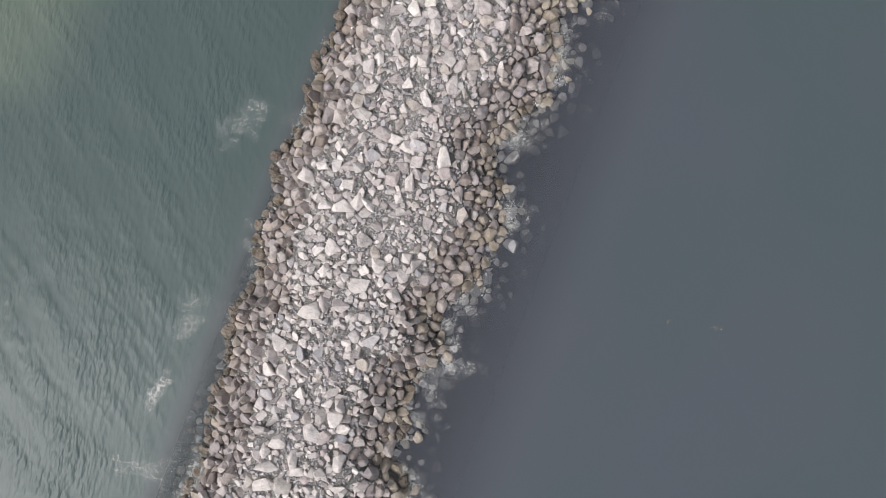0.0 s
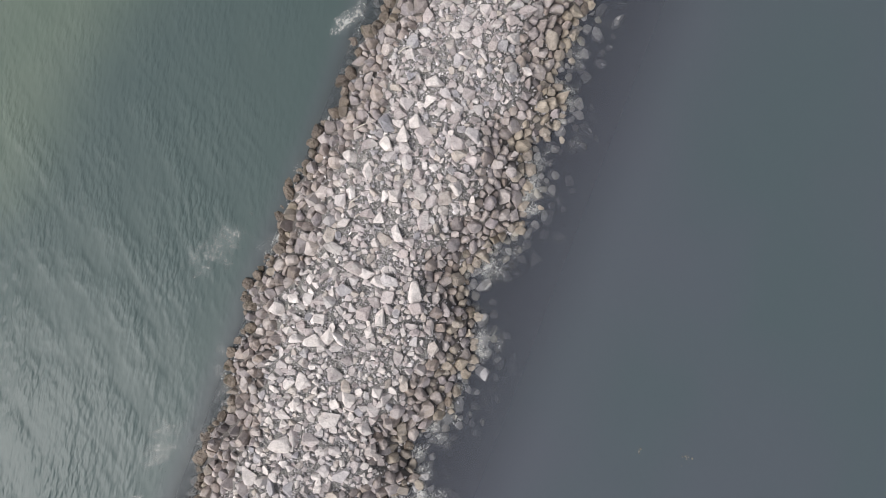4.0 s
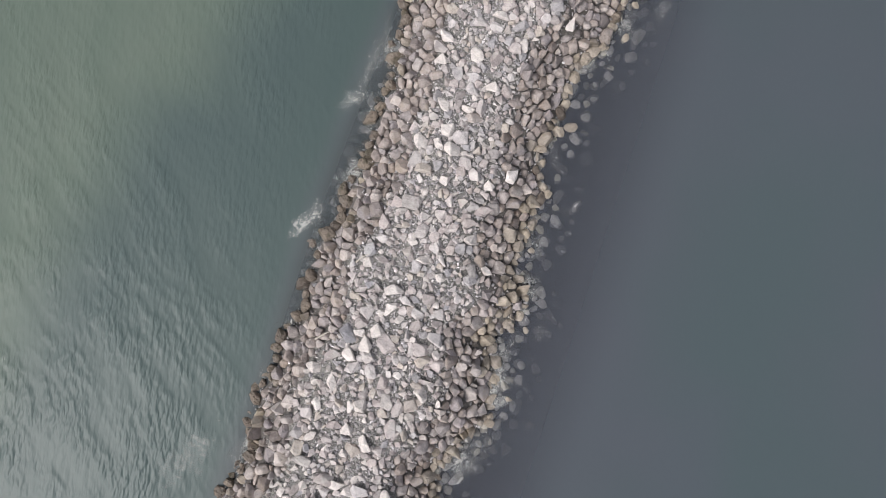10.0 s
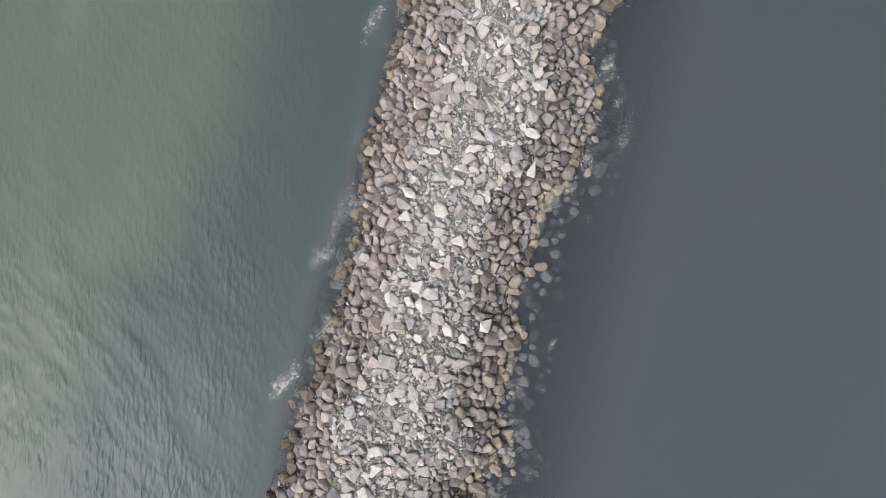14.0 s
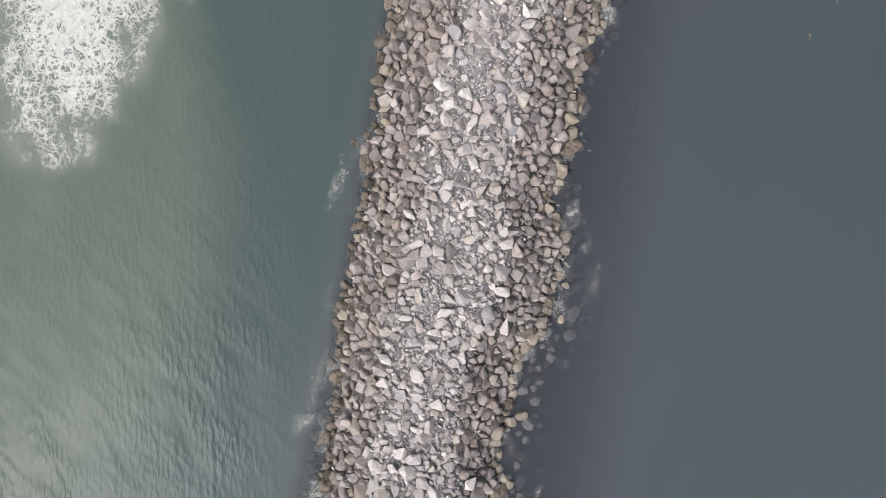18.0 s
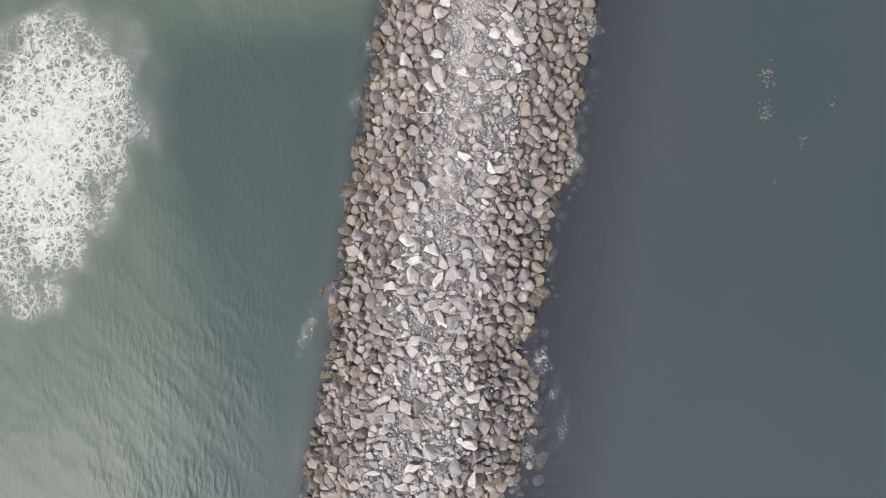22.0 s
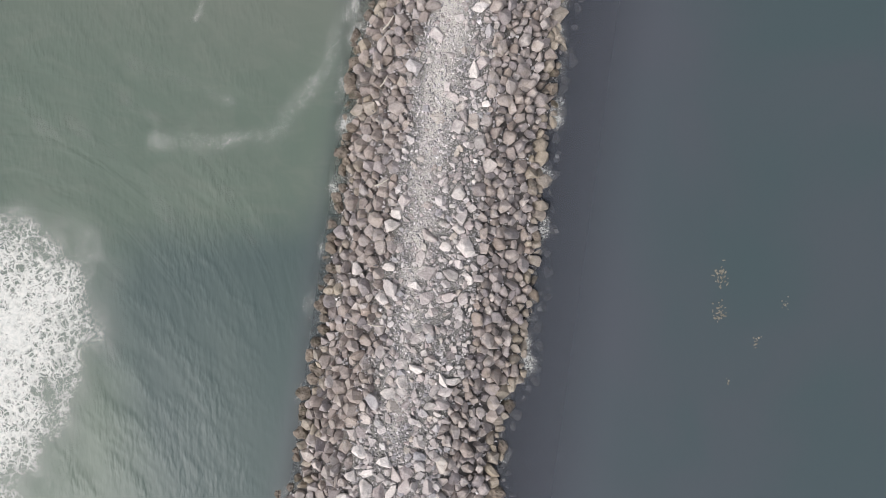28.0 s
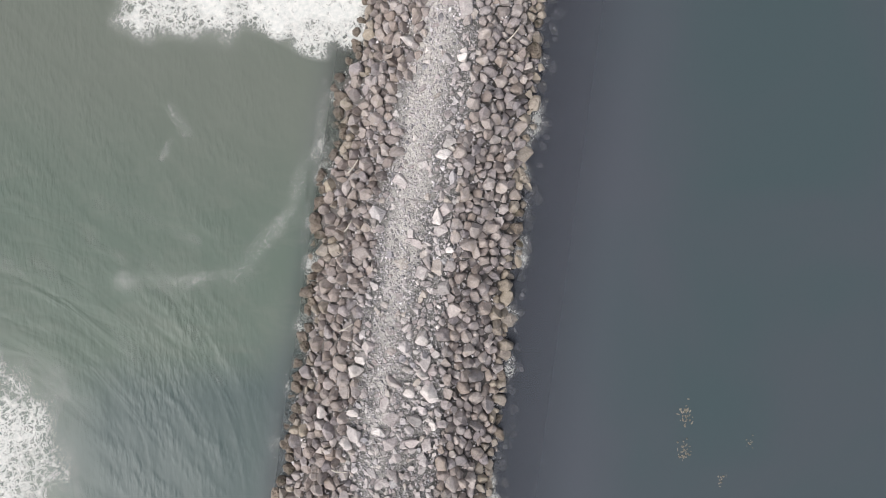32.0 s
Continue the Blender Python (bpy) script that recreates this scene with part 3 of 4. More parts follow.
def joined(name, stones, material):
    """Many stones in one mesh."""
    vs, fs, n = [], [], 0
    for shapes, i, m, s in stones:
        v, f = shapes[i]
        r = np.array(m)
        vs.append((v * np.array(s)) @ r[:3, :3].T + r[:3, 3])
        fs.append(f + n)
        n += len(v)
    v, f = np.concatenate(vs), np.concatenate(fs)
    me = bpy.data.meshes.new(name)
    me.vertices.add(len(v))
    me.vertices.foreach_set("co", v.ravel())
    me.loops.add(f.size)
    me.loops.foreach_set("vertex_index", f.ravel().astype(np.int32))
    me.polygons.add(len(f))
    me.polygons.foreach_set("loop_start", np.arange(0, f.size, 3, dtype=np.int32))
    me.update(calc_edges=True)
    me.validate()
    me.materials.append(material)
    me.polygons.foreach_set("use_smooth", [False] * len(f))
    return new(name, me)


SHAPE_SETS = (SLABS, BLOCKS, CRUSTS, CHIPS, CELLS, ROUNDS)
shared = {}


def shape_mesh(kind, shapes, i, material):
    key = (kind, [q is shapes for q in SHAPE_SETS].index(True), i)
    if key not in shared:
        me = bpy.data.meshes.new(kind)
        v, f = shapes[i]
        me.from_pydata(v.tolist(), [], f.tolist())
        me.materials.append(material)
        shared[key] = me
    return shared[key]


# ---- sea ----
def water_colour(m):
    """Turbid coastal water: teal shallows, a pale silt plume on the sea side, slate-grey lee."""
    x, y, _ = m.xyz()
    sway = m.math("MULTIPLY", m.math("SUBTRACT", m.noise(0.055, 4, 0.55, warp=0.8), 0.5), 7.5)
    along = m.ramp(y, -30, 110)
    # how far the silt reaches towards the stones, along the shore
    reach = m.n.new("ShaderNodeFloatCurve")
    c = reach.mapping.curves[0]
    for px, py in ((0.0, 0.06), (0.13, 0.16), (0.2, 0.31), (0.26, 0.33), (0.305, 0.36), (0.355, 0.41), (0.4, 0.48), (0.436, 0.575), (0.593, 0.585), (0.643, 0.50), (0.685, 0.45), (0.71, 0.48), (0.745, 0.62), (0.785, 0.86), (0.83, 0.97), (1.0, 1.0)):
        if px in (0.0, 1.0):
            c.points[0 if px == 0 else -1].location = (px, py)
        else:
            c.points.new(px, py)
    reach.mapping.update()
    m.put(reach.inputs["Value"], m.math("DIVIDE", m.math("ADD", y, m.math("ADD", m.math("MULTIPLY", x, 0.36), 36.1)), 140.0, True))
    shore = m.math("SUBTRACT", m.math("MULTIPLY", reach.outputs[0], 36.0), 40.0)
    silt = m.ramp(m.math("SUBTRACT", m.math("ADD", shore, sway), x), -3.0, 5.0)
    drift = m.noise(0.09, 5, 0.6, vec=m.stretched(1.0, 0.5, -12), warp=1.2)
    sea = m.mix(drift, (0.060, 0.087, 0.088), (0.074, 0.100, 0.097))
    plume = m.mix(drift, (0.096, 0.130, 0.108), (0.126, 0.154, 0.129))
    plume = m.mix(m.ramp(m.math("ADD", y, sway), 84.0, 100.0, 0.0, 0.7), plume, (0.156, 0.166, 0.143))
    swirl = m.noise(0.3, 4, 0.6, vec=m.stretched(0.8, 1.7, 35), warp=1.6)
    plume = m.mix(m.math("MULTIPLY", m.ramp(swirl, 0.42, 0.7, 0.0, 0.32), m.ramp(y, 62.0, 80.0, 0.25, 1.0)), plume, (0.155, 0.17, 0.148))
    sea = m.mix(silt, sea, plume)
    foot = m.math("ADD", m.math("ADD", x, m.ramp(y, 20.0, 50.0, 9.3, 8.1)), m.math("MULTIPLY", sway, 0.25))
    sea = m.mix(m.math("MULTIPLY", m.ramp(foot, -2.6, -0.2, 0.0, 0.6), m.ramp(y, 64.0, 80.0, 1.0, 0.45)), sea, (0.098, 0.102, 0.116))
    lee = m.mix(m.ramp(m.noise(0.06, 3, 0.5, warp=0.5), 0.35, 0.65), (0.056, 0.079, 0.087), (0.066, 0.079, 0.091))
    lee = m.mix(m.ramp(y, 74.0, 36.0, 0.0, 0.8), lee, m.mix(m.ramp(m.noise(0.05, 3, 0.5), 0.35, 0.65), (0.066, 0.088, 0.097), (0.075, 0.087, 0.104)))
    lee = m.mix(m.ramp(m.math("ADD", x, m.math("MULTIPLY", sway, 0.7)), 7.0, 24.0, 0.85, 0.0), lee, (0.078, 0.082, 0.101))
    return m.mix(m.ramp(x, -2.0, 2.0), sea, lee), x, y


m = Nodes("sea_surface")
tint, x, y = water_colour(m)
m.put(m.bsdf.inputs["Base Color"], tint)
m.bsdf.inputs["Roughness"].default_value = 0.36
m.bsdf.inputs["IOR"].default_value = 1.33
m.bsdf.inputs["Specular IOR Level"].default_value = 0.33
bands = m.noise(1.0, 2, 0.5, vec=m.laid_along(6.0, 2.2, -40))
flecks = m.noise(1.0, 1.5, 0.45, vec=m.laid_along(0.95, 0.36, 100))
chop = m.noise(1.0, 2, 0.5, vec=m.laid_along(2.2, 1.1, 70))
relief = m.math("MULTIPLY", flecks, m.math("MULTIPLY", m.ramp(bands, 0.35, 0.68, 0.08, 0.3), m.ramp(y, 18.0, 52.0, 1.7, 1.0)))
relief = m.math("ADD", relief, m.math("ADD", m.math("MULTIPLY", bands, 0.14), m.math("MULTIPLY", chop, 0.07)))
# rings of swell that spread from the surf
out_x, out_y = m.math("ADD", x, 33.5), m.math("SUBTRACT", y, 61.0)
out_r = m.math("SQRT", m.math("ADD", m.math("MULTIPLY", out_x, out_x), m.math("MULTIPLY", out_y, out_y)))
polar = m.n.new("ShaderNodeCombineXYZ")
m.put(polar.inputs[0], m.math("MULTIPLY", out_r, 0.75))
m.put(polar.inputs[1], m.math("MULTIPLY", m.math("ARCTAN2", out_y, out_x), 3.2))
rings = m.noise(1.0, 2, 0.5, vec=polar.outputs[0], warp=0.6)
ringed = m.math("MULTIPLY", m.ramp(y, 63.0, 74.0), m.math("MULTIPLY", m.ramp(out_r, 9.0, 12.0), m.ramp(out_r, 30.0, 22.0)))
open_sea = m.math("MULTIPLY", m.ramp(x, -8.5, -17.0, 0.1, 1.0), m.ramp(m.noise(0.07, 2, 0.5), 0.3, 0.65, 0.6, 1.15))
relief = m.math("ADD", m.math("MULTIPLY", relief, open_sea), m.math("MULTIPLY", m.math("MULTIPLY", rings, ringed), 0.34))
m.put(m.bsdf.inputs["Normal"], m.bump(relief, 1.0, 0.25))
clear = m.n.new("ShaderNodeBsdfTransparent")
blend = m.n.new("ShaderNodeMixShader")
shallow = m.math("ADD", x, m.ramp(y, 20.0, 50.0, 9.0, 7.8))
m.put(blend.inputs[0], m.math("ADD", m.ramp(x, 6.0, 15.5, 0.36, 1.0), m.ramp(shallow, 0.9, -1.9, 0.0, 0.64), True))
m.l.new(clear.outputs[0], blend.inputs[1])
m.l.new(m.bsdf.outputs[0], blend.inputs[2])
m.l.new(blend.outputs[0], m.out.inputs["Surface"])
SEA = m.mat

m = Nodes("suspended_silt")
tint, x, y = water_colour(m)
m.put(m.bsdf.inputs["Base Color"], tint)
m.bsdf.inputs["Roughness"].default_value = 1.0
m.bsdf.inputs["Specular IOR Level"].default_value = 0.0
clear = m.n.new("ShaderNodeBsdfTransparent")
blend = m.n.new("ShaderNodeMixShader")
blend.inputs[0].default_value = 0.48
m.l.new(clear.outputs[0], blend.inputs[1])
m.l.new(m.bsdf.outputs[0], blend.inputs[2])
m.l.new(blend.outputs[0], m.out.inputs["Surface"])
SILT = m.mat

m = Nodes("deep_water")
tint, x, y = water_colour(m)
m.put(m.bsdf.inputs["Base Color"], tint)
m.bsdf.inputs["Roughness"].default_value = 1.0
m.bsdf.inputs["Specular IOR Level"].default_value = 0.0
DEEP = m.mat


def swell(x, y):
    a = max(0.0, min(1.0, (-9 - x) / 14)) * max(0, min(1, (90 + x) / 40)) + 0.04
    w = noise.noise((x * 0.42 + y * 0.1, y * 0.16 - x * 0.04, 0.0)) + 0.6 * noise.noise((x * 1.0, y * 0.4 + x * 0.25, 4.0))
    return 0.05 * a * w


far = [-4200, -1500, -500, -200, -100, -70]
xs = far + steps(-56, -8, 120) + steps(-7, 50, 57) + [70, 100, 200, 500, 1500, 4200]
ys = far[:-1] + steps(-66, 140, 412) + [160, 200, 300, 600, 1600, 4200]
verts, faces = grid(xs, ys, swell)
tagged(new("water", sheet("water", verts, faces, SEA)), "grey-green sea, rippled to seaward and calm in the lee", "sea", kind="structure")
for depth in (0.24, 0.5, 0.8):
    verts, faces = grid(far + steps(-60, 60, 12) + [100, 500, 4200], far + steps(-60, 140, 16) + [300, 4200], lambda x, y: -depth)
    tagged(new("water_murk", sheet("water_murk", verts, faces, SILT)), "faint layer of silt hanging in the water", "sea", kind="structure")
verts, faces = grid(far + steps(-60, 60, 12) + [100, 500, 4200], far + steps(-60, 140, 16) + [300, 4200], lambda x, y: -1.2)
tagged(new("water_deep", sheet("water_deep", verts, faces, DEEP)), "opaque slate-green deeper water", "sea", kind="structure")

# ---- foam ----
m = Nodes("sea_foam")
dens = m.attribute("foam_cover")


def wobbled(scale, amount, base):
    k, w = m.n.new("ShaderNodeVectorMath"), m.n.new("ShaderNodeTexNoise")
    k.operation = "MULTIPLY_ADD"
    w.inputs["Scale"].default_value, w.inputs["Detail"].default_value = scale, 4
    m.l.new(m.pos, w.inputs["Vector"])
    m.l.new(w.outputs["Color"], k.inputs[0])
    k.inputs[1].default_value = (amount, amount, 0)
    m.l.new(base, k.inputs[2])
    return k.outputs[0]


grainy = m.attribute("foam_grain")
loose = wobbled(0.8, 1.2, wobbled(2.4, 0.75, m.stretched(1.0, 0.8)))
wide = m.voronoi(1.5, "DISTANCE_TO_EDGE", vec=loose)
curl = m.math("ABSOLUTE", m.math("SUBTRACT", m.noise(1.7, 2.5, 0.5, warp=1.2), 0.5))
mottle = m.noise(0.5, 6, 0.68, warp=0.6)
fleck = m.noise(3.6, 4, 0.7)
thick = m.math("MAXIMUM", m.math("ADD", dens, m.math("MULTIPLY", m.math("SUBTRACT", mottle, 0.5), 0.9)), 0.0)
rim = m.math("MULTIPLY", m.math("MINIMUM", wide, m.math("MULTIPLY", curl, 2.4)), m.ramp(fleck, 0.25, 0.75, 0.6, 1.5))
web = m.ramp(rim, m.math("ADD", 0.075, m.math("MULTIPLY", m.math("POWER", thick, 1.5), 0.46)), 0.0)
web = m.math("MULTIPLY", web, m.math("MULTIPLY", m.ramp(dens, 0.05, 0.42, 0.0, 0.92), m.ramp(m.math("ADD", thick, m.math("MULTIPLY", fleck, 0.6)), 0.3, 0.95, 0.08, 1.0)))
core = m.math("MULTIPLY", m.ramp(thick, 0.52, 0.95), m.ramp(rim, 0.12, 0.4, 1.0, 0.55))
web, core = m.math("MULTIPLY", web, m.ramp(grainy, 0.0, 1.0, 1.0, 0.6)), m.math("MULTIPLY", core, m.ramp(grainy, 0.0, 1.0, 1.0, 0.5))
dots = m.math("MULTIPLY", m.ramp(m.noise(6.0, 5, 0.8, warp=0.5), 0.5, 0.68, 0.0, 0.8), m.ramp(m.math("ADD", dens, m.math("MULTIPLY", m.math("SUBTRACT", mottle, 0.5), 0.5)), 0.03, 0.3, 0.0, 0.9))
dots = m.math("MULTIPLY", dots, m.math("MULTIPLY", m.ramp(dens, 0.3, 0.5, 1.0, 0.2), m.math("MULTIPLY", m.ramp(dens, 0.04, 0.2), grainy)))
cover = m.math("MAXIMUM", m.math("MAXIMUM", web, core), dots)
veil = m.math("MULTIPLY", m.ramp(dens, 0.03, 0.6), m.math("MULTIPLY", m.ramp(mottle, 0.3, 0.75, 0.12, 0.45), m.ramp(grainy, 0.0, 1.0, 1.0, 0.45)))
m.put(m.bsdf.inputs["Base Color"], m.steps(m.noise(3.2, 4, 0.6), [(0.3, (0.56, 0.575, 0.555)), (0.65, (0.74, 0.725, 0.695))]))
m.bsdf.inputs["Roughness"].default_value = 0.8
m.put(m.bsdf.inputs["Normal"], m.bump(m.noise(4.0, 4, 0.6), 0.5, 0.08))
clear = m.n.new("ShaderNodeBsdfTransparent")
blend = m.n.new("ShaderNodeMixShader")
m.put(blend.inputs[0], m.math("MAXIMUM", cover, veil))
m.l.new(clear.outputs[0], blend.inputs[1])
m.l.new(m.bsdf.outputs[0], blend.inputs[2])
m.l.new(blend.outputs[0], m.out.inputs["Surface"])
FOAM = m.mat


def foam(name, label, xs, ys, density, grain=1.0):
    """A film of foam on the water; density(x, y) says how thick it is."""
    verts, faces = grid(xs, ys, lambda x, y: swell(x, y) + 0.03)
    d = [density(x, y) for x, y, z in verts]
    keep = [f for f in faces if max(d[i] for i in f) > 0.01]
    if not keep:
        return
    me = sheet(name, [(x, y, z + 0.10 * max(0, q - 0.5)) for (x, y, z), q in zip(verts, d)], keep, FOAM)
    a = me.attributes.new("foam_cover", "FLOAT", "POINT")
    a.data.foreach_set("value", d)
    a = me.attributes.new("foam_grain", "FLOAT", "POINT")
    a.data.foreach_set("value", [grain] * len(d))
    bm = bmesh.new()
    bm.from_mesh(me)
    bmesh.ops.delete(bm, geom=[v for v in bm.verts if not v.link_faces], context="VERTS")
    bm.to_mesh(me)
    bm.free()
    tagged(new(name, me), label, "foam", kind="stuff")


def blob(cx, cy, rx, ry, turn, power):
    ca, sa = math.cos(radians(turn)), math.sin(radians(turn))

    def density(x, y):
        u, v = x - cx, y - cy
        u, v = (u * ca + v * sa) / rx, (v * ca - u * sa) / ry
        f = 1.6 / min(rx, ry)
        r = math.hypot(u, v) + (0.3 if rx > 4 else 0.45) * noise.noise((x * f, y * f, cx)) + (0.15 if rx > 4 else 0.35) * noise.noise((x * f * 2.7, y * f * 2.7, cy))
        return max(0.0, min(1.0, (1.0 - r) * power))
    return density


def patch(cx, cy, rx, ry, turn, power, label, cell=0.3):
    r = max(rx, ry) * 1.4
    n = max(8, int(2 * r / cell))
    foam("sea_foam", label, steps(cx - r, cx + r, n), steps(cy - r, cy + r, n), blob(cx, cy, rx, ry, turn, power))


# the breaking wave out to sea, and the one running up on the stones


def surf(x, y):
    """A tongue of broken water, dense in the middle, trailing off to the south."""
    u, v = x + 32.0 - 0.05 * (y - 66), y - 65.5
    v = v / 11.5 if v > 0 else v / 22.0
    u /= 10.0 * (1 - 0.5 * max(0.0, -v))
    r = max(0.0, math.hypot(u, v) + 0.14 * noise.noise((x * 0.2, y * 0.2, 1.0)) + 0.16 * noise.noise((x * 0.45, y * 0.4, 2.0)))
    return max(0.0, min(0.9, (1.0 - r ** 1.35) * 0.82))


foam("surf", "thick white surf of a breaking wave with lacy edges", steps(-47, -18, 116), steps(38, 86, 170), surf, 0.0)
run_up, run_edge = blob(-12.2, 107.2, 7.0, 7.4, -6, 3.0), blob(-19.0, 107.4, 11.0, 8.6, 8, 1.35)
foam("surf", "white surf washing up against the stones", steps(-36, -4, 120), steps(94, 122, 100), lambda x, y: max(run_up(x, y), run_edge(x, y)), 0.0)


def wash(side, reach, amount):
    """Flecks of foam where the water laps at the stones."""
    line = LEFT if side < 0 else RIGHT

    def density(x, y):
        out = (x - edge(line, y)) * side
        far_out = reach(y)
        if not -0.8 < out < far_out:
            return 0.0
        spots = noise.noise((x * 0.22, y * 0.3, 11.0 + side)) + 0.6 * noise.noise((x * 0.9, y * 0.9, 3.0))
        return max(0.0, min(0.48, (1 - abs(out - 0.2 * far_out) / far_out) * (amount + 0.9 * spots)))
    lo, hi = (min(line) - 3.6, max(line) + 1.0) if side < 0 else (min(line) - 1.0, max(line) + 3.6)
    foam("shore_wash", "flecks of white foam lapping at the stones", steps(lo, hi, int((hi - lo) / 0.24)), steps(-30, 114, 576), density)


wash(-1, lambda y: 1.3, 0.02)
wash(1, lambda y: float(np.interp(y, (30, 48), (3.0, 1.2))), 0.05)
for cx, cy, rx, ry, turn, power in (
        (-13.3, 4.1, 2.0, 3.8, -30, 0.4), (-12.4, -17.7, 0.9, 2.6, -10, 0.6), (-11.3, -23.7, 3.8, 1.6, 15, 0.36), (-12.2, -11.5, 1.9, 3.4, 5, 0.34),
        (-10.4, 23.9, 0.8, 2.6, -28, 0.68), (-9.3, 37.6, 1.0, 3.6, -8, 0.36), (-9.8, 33.8, 2.2, 1.0, 35, 0.4), (-10.1, 52.2, 1.0, 2.8, -8, 0.42),
        (-9.4, 43.0, 0.8, 2.0, 0, 0.3), (-9.0, 70.5, 0.8, 2.4, 0, 0.3), (-8.8, 88.0, 0.9, 2.8, 5, 0.34), (-8.5, 93.5, 0.9, 3.2, 4, 0.42), (-8.4, 80.0, 0.6, 1.6, 0, 0.36), (-8.6, 75.0, 0.5, 1.4, 0, 0.4), (-8.7, 63.5, 0.5, 1.6, 0, 0.34)):
    patch(cx, cy, rx, ry, turn, power, "thin speckled sea foam drifting beside the stones", 0.12)
for cx, cy, rx, ry, turn, power in (
        (7.4, -9.7, 1.6, 2.2, 10, 0.45), (6.6, 18.6, 1.2, 2.4, 0, 0.43), (6.4, 10.3, 1.5, 1.8, 20, 0.48), (8.2, 52.8, 1.0, 1.8, 0, 0.43), (8.3, 45.6, 0.9, 1.6, 0, 0.45),
        (9.6, 50.4, 1.0, 2.6, 5, 0.26), (10.6, 48.0, 1.0, 3.0, 0, 0.26), (7.2, -22.5, 1.4, 1.6, 0, 0.36), (7.0, 27.5, 1.0, 1.6, 0, 0.36), (8.4, 4.0, 1.0, 1.2, 0, 0.36), (8.2, 79.5, 0.5, 0.8, 0, 0.43), (8.0, 91.0, 0.45, 0.9, 0, 0.43)):
    patch(cx, cy, rx, ry, turn, power, "thin lace of foam among stones in the lee", 0.12)


def trail(points, width, power, grain=1.0, breaks=0.6):
    """A winding line of foam."""
    xs_, ys_ = [p[0] for p in points], [p[1] for p in points]

    def density(x, y):
        best = 9.0
        for (a, b), (c, d) in zip(points, points[1:]):
            u = max(0, min(1, ((x - a) * (c - a) + (y - b) * (d - b)) / ((c - a) ** 2 + (d - b) ** 2)))
            best = min(best, math.hypot(x - a - u * (c - a), y - b - u * (d - b)))
        best += 0.7 * noise.noise((x * 0.35, y * 0.35, 2.0))
        return max(0.0, (1 - abs(best) / width) * power * (0.75 + breaks * noise.noise((x * 0.5, y * 0.5, 7.0))))
    nx, ny = int((max(xs_) - min(xs_) + 4) / 0.22), int((max(ys_) - min(ys_) + 4) / 0.22)
    foam("foam_line", "winding line of thin white foam", steps(min(xs_) - 2, max(xs_) + 2, nx), steps(min(ys_) - 2, max(ys_) + 2, ny), density, grain)


trail([(-8.8, 97.5), (-9.0, 94.0), (-10.0, 88.7), (-11.8, 85.4), (-13.6, 83.1), (-18.9, 82.0), (-22.2, 81.6)], 1.5, 0.38)
for streak in (
        [(-26.9, 85.5), (-25.2, 84.3), (-22.7, 83.1)], [(-29.4, 82.4), (-26.5, 80.4), (-23.4, 78.2), (-20.4, 75.8)],
        [(-20.4, 82.9), (-18.3, 80.4), (-16.2, 77.9), (-13.6, 74.5)], [(-33.0, 83.2), (-31.8, 81.9), (-30.5, 80.6)], [(-24.8, 87.2), (-20.8, 86.6), (-17.0, 85.4)]):
    trail(streak, 0.9, 0.24, 0.45, 0.4)
trail([(-20.6, 95.2), (-19.9, 94.4), (-19.1, 93.6)], 0.7, 0.45)
trail([(-20.2, 92.7), (-20.6, 91.4)], 0.7, 0.42)

# ---- floating weed in the lee ----
m = Nodes("golden_kelp")
m.put(m.bsdf.inputs["Base Color"], m.steps(m.noise(5, 3), [(0.3, (0.10, 0.09, 0.07)), (0.7, (0.26, 0.225, 0.175))]))
m.bsdf.inputs["Roughness"].default_value = 0.4
KELP = m.mat


def kelp_clump(x, y, size, count):
    """Blades that trail just under the water from a knot of floats at the surface."""
    clump = new("kelp_clump")
    clump.location = (x, y, 0)
    drift = rng.uniform(-0.4, 0.4)
    for _ in range(count):
        bm = bmesh.new()
        a = math.pi / 2 + drift + rng.gauss(0, 0.8) + (math.pi if rng.random() < 0.4 else 0)
        ln, w, bend = size * rng.uniform(0.2, 0.6), rng.uniform(0.05, 0.11), rng.gauss(0, 0.7)
        ox, oy = rng.gauss(0, 0.16 * size), rng.gauss(0, 0.3 * size)
        rows = []
        for i in range(8):
            u = i / 7
            px, py = ox + math.cos(a + bend * u) * ln * u, oy + math.sin(a + bend * u) * ln * u
            h = w * math.sin(math.pi * (0.08 + 0.9 * u)) + 0.006
            nx, ny = -math.sin(a + bend * u) * h, math.cos(a + bend * u) * h
            z = 0.02 - 0.16 * u * rng.uniform(0.4, 1.2)
            rows.append([bm.verts.new((px + nx, py + ny, z)), bm.verts.new((px, py, z + 0.02)), bm.verts.new((px - nx, py - ny, z)), bm.verts.new((px, py, z - 0.012))])
        for p, q in zip(rows, rows[1:]):
            for i in range(4):
                bm.faces.new((p[i], q[i], q[(i + 1) % 4], p[(i + 1) % 4]))
        part("blade", bm, KELP, clump)
    for _ in range(max(2, count // 3)):
        bm = bmesh.new()
        bmesh.ops.create_icosphere(bm, subdivisions=1, radius=rng.uniform(0.05, 0.09))
        bmesh.ops.translate(bm, verts=bm.verts, vec=(rng.gauss(0, 0.2 * size), rng.gauss(0, 0.3 * size), 0.03))
        part("float", bm, KELP, clump)
    tagged(clump, "golden-brown kelp floating at the surface of calm water", "seaweed", "kelp in the lee")


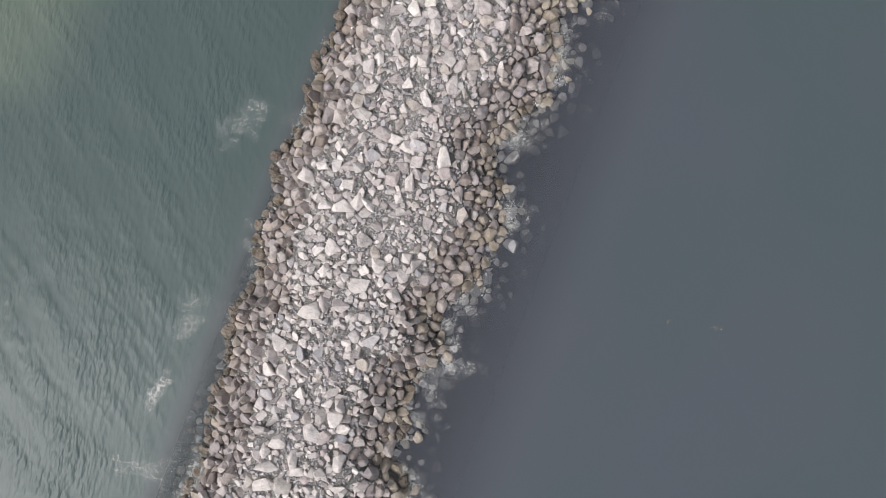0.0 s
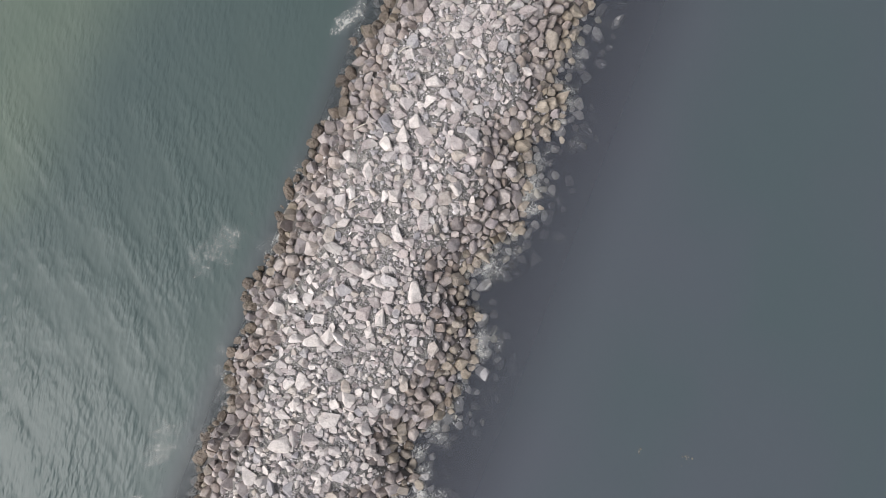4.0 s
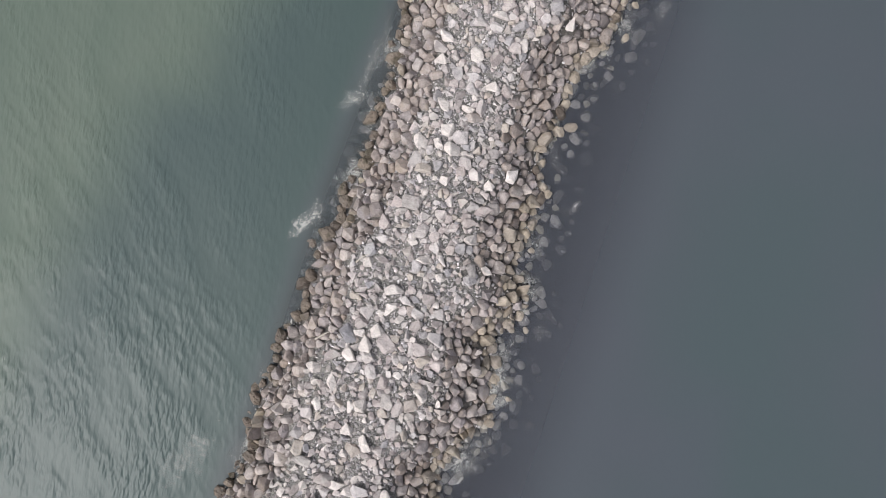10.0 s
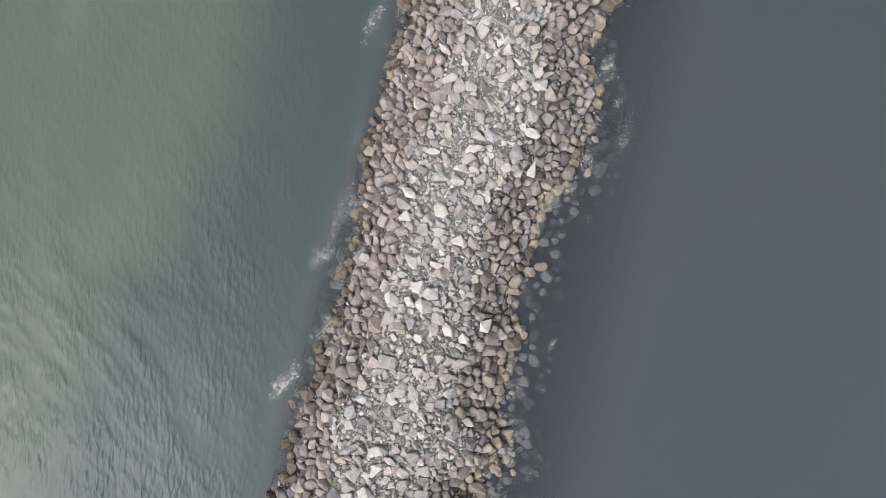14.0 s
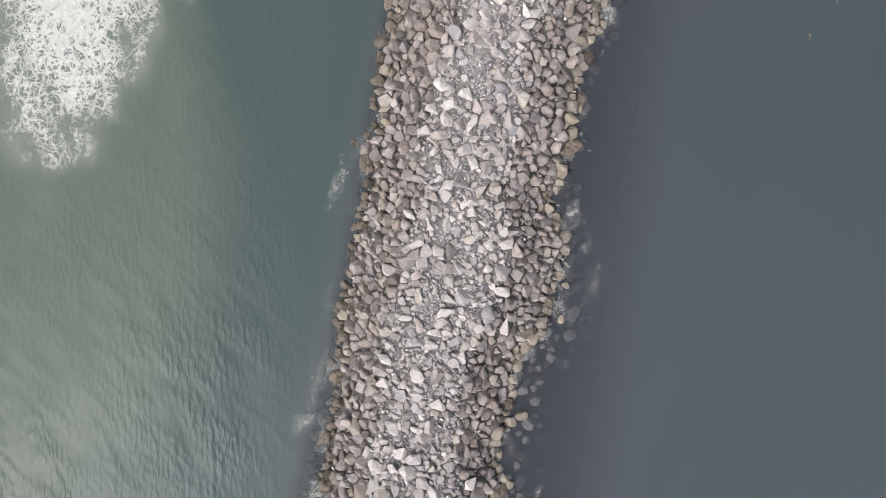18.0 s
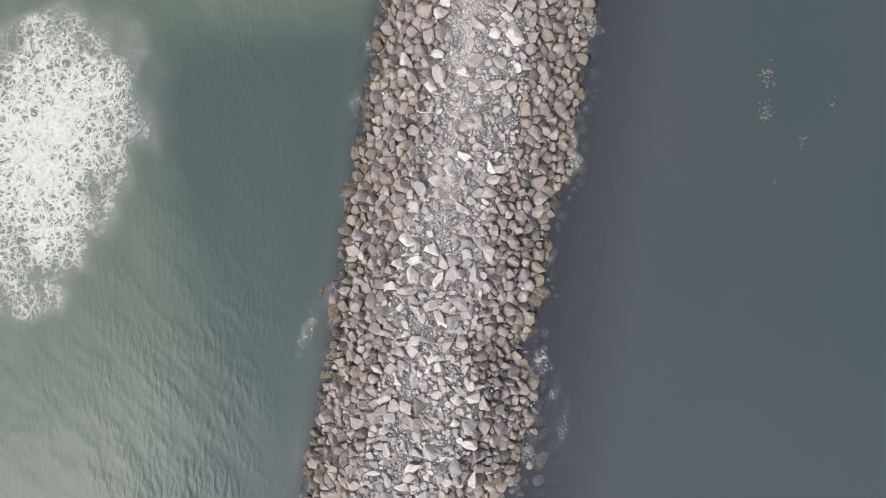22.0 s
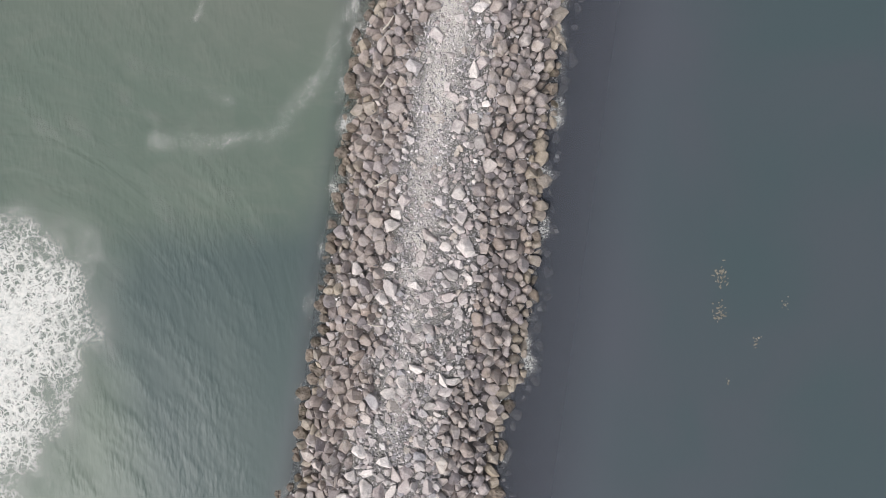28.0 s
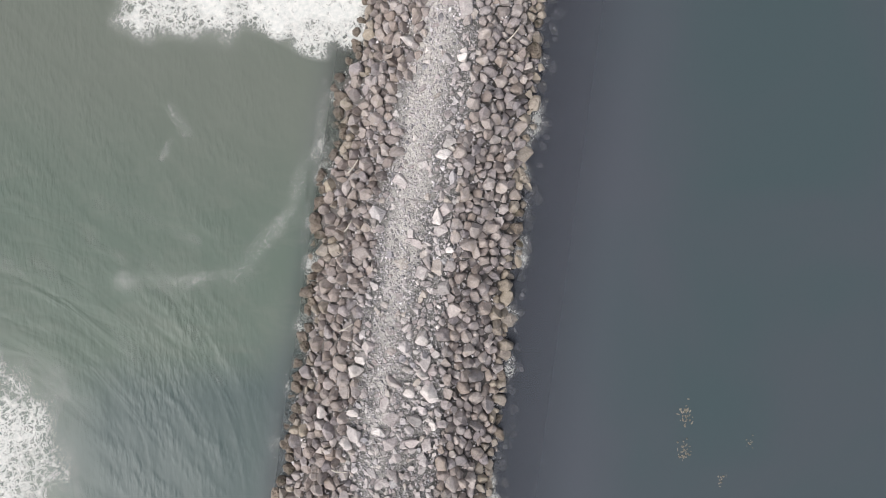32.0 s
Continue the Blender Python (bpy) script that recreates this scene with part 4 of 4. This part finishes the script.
for q in ((22.4, 77.2, 1.6, 26), (22.7, 74.3, 1.4, 26), (27.7, 75.6, 0.7, 10), (25.8, 72.4, 0.9, 10), (25.8, 1.6, 0.8, 7), (22.2, 0.9, 0.5, 4), (24.0, 69.0, 0.5, 4)):
    kelp_clump(*q)

# ---- driftwood ----
m = Nodes("bleached_driftwood")
m.put(m.bsdf.inputs["Base Color"], m.steps(m.noise(4, 4, vec=m.stretched(1, 9, 30)), [(0.3, (0.42, 0.37, 0.31)), (0.7, (0.66, 0.62, 0.56))]))
m.bsdf.inputs["Roughness"].default_value = 0.8
m.put(m.bsdf.inputs["Normal"], m.bump(m.noise(30, 3), 0.4, 0.01))
WOOD = m.mat


def driftwood(x, y, length, turn):
    """A tapered, slightly crooked stick."""
    bm = bmesh.new()
    rows = []
    r0, c = length * 0.045 + 0.02, rng.uniform(-0.08, 0.08)
    for i in range(9):
        u = i / 8
        r = r0 * (1 - 0.55 * u) * rng.uniform(0.88, 1.1)
        o = Vector(((u - 0.5) * length, c * length * math.sin(math.pi * u) + rng.gauss(0, 0.01), 0))
        rows.append([bm.verts.new(o + Vector((0, r * math.cos(k * math.pi / 4), r * math.sin(k * math.pi / 4)))) for k in range(8)])
    for p, q in zip(rows, rows[1:]):
        for i in range(8):
            bm.faces.new((p[i], p[(i + 1) % 8], q[(i + 1) % 8], q[i]))
    bm.faces.new(rows[0][::-1])
    bm.faces.new(rows[-1])
    me = bpy.data.meshes.new("driftwood")
    bm.to_mesh(me)
    bm.free()
    me.materials.append(WOOD)
    ob = new("driftwood", me)
    ob.matrix_world = pose(x, y, height(x, y) + 0.3, 0, rng.uniform(-6, 6), turn)
    tagged(ob, "bleached driftwood stick lying on the stones", "driftwood", "driftwood on the breakwater")


for q in ((-5.6, 92.5, 1.3, 60), (-5.3, 88.0, 1.0, 65), (-4.4, 80.5, 1.2, 35), (-5.2, 22.5, 1.1, 50), (-6.3, 16.2, 1.2, 45), (-3.4, 70.0, 1.1, 0), (5.0, 104.0, 1.4, 55), (-4.6, 11.0, 0.9, 60)):
    driftwood(*q)


# ---- the stones themselves: the largest of each kind are parts, the rest joined ----
BOULDERS = {"crest_slab": "crest_stone", "seaward_stone": "seaward_boulder", "leeward_stone": "leeward_boulder", "rusty_stone": "rusty_boulder", "ochre_stone": "ochre_boulder"}


def put_down(kind, material, label, stones):
    if "gravel" not in kind:
        order = sorted(range(len(stones)), key=lambda i: (not -14 < stones[i][2].translation.y < 104, -stones[i][3][0] * stones[i][3][1]))
        for i in order[:300]:
            shapes, k, m, s = stones[i]
            ob = new(kind, shape_mesh(kind, shapes, k, material))
            ob.parent = breakwater
            ob.matrix_world = m @ Matrix.Diagonal((*s, 1))
            tagged(ob, label)
        stones = [stones[i] for i in order[300:]]
    if stones:
        ob = joined(kind if "gravel" in kind else kind.rsplit("_", 1)[0] + "_rubble", stones, material)
        ob.parent = breakwater
        tagged(ob, "loose " + (label or "grey gravel") + ("s" if label else ""), kind="stuff")


for kind, (material, label) in KINDS.items():
    stones = laid[kind]
    if kind not in BOULDERS:
        put_down(kind, material, label, stones)
        continue
    limit = float(np.median([q[3][0] * q[3][1] for q in stones]))
    big, small = [q for q in stones if q[3][0] * q[3][1] >= limit], [q for q in stones if q[3][0] * q[3][1] < limit]
    if kind != "crest_slab":
        put_down(BOULDERS[kind], material, "large " + label, big)
        put_down(kind, material, "small " + label, small)
    else:
        put_down(kind, material, label, big)
        put_down(BOULDERS[kind], material, "small pale dusty angular stone", small)
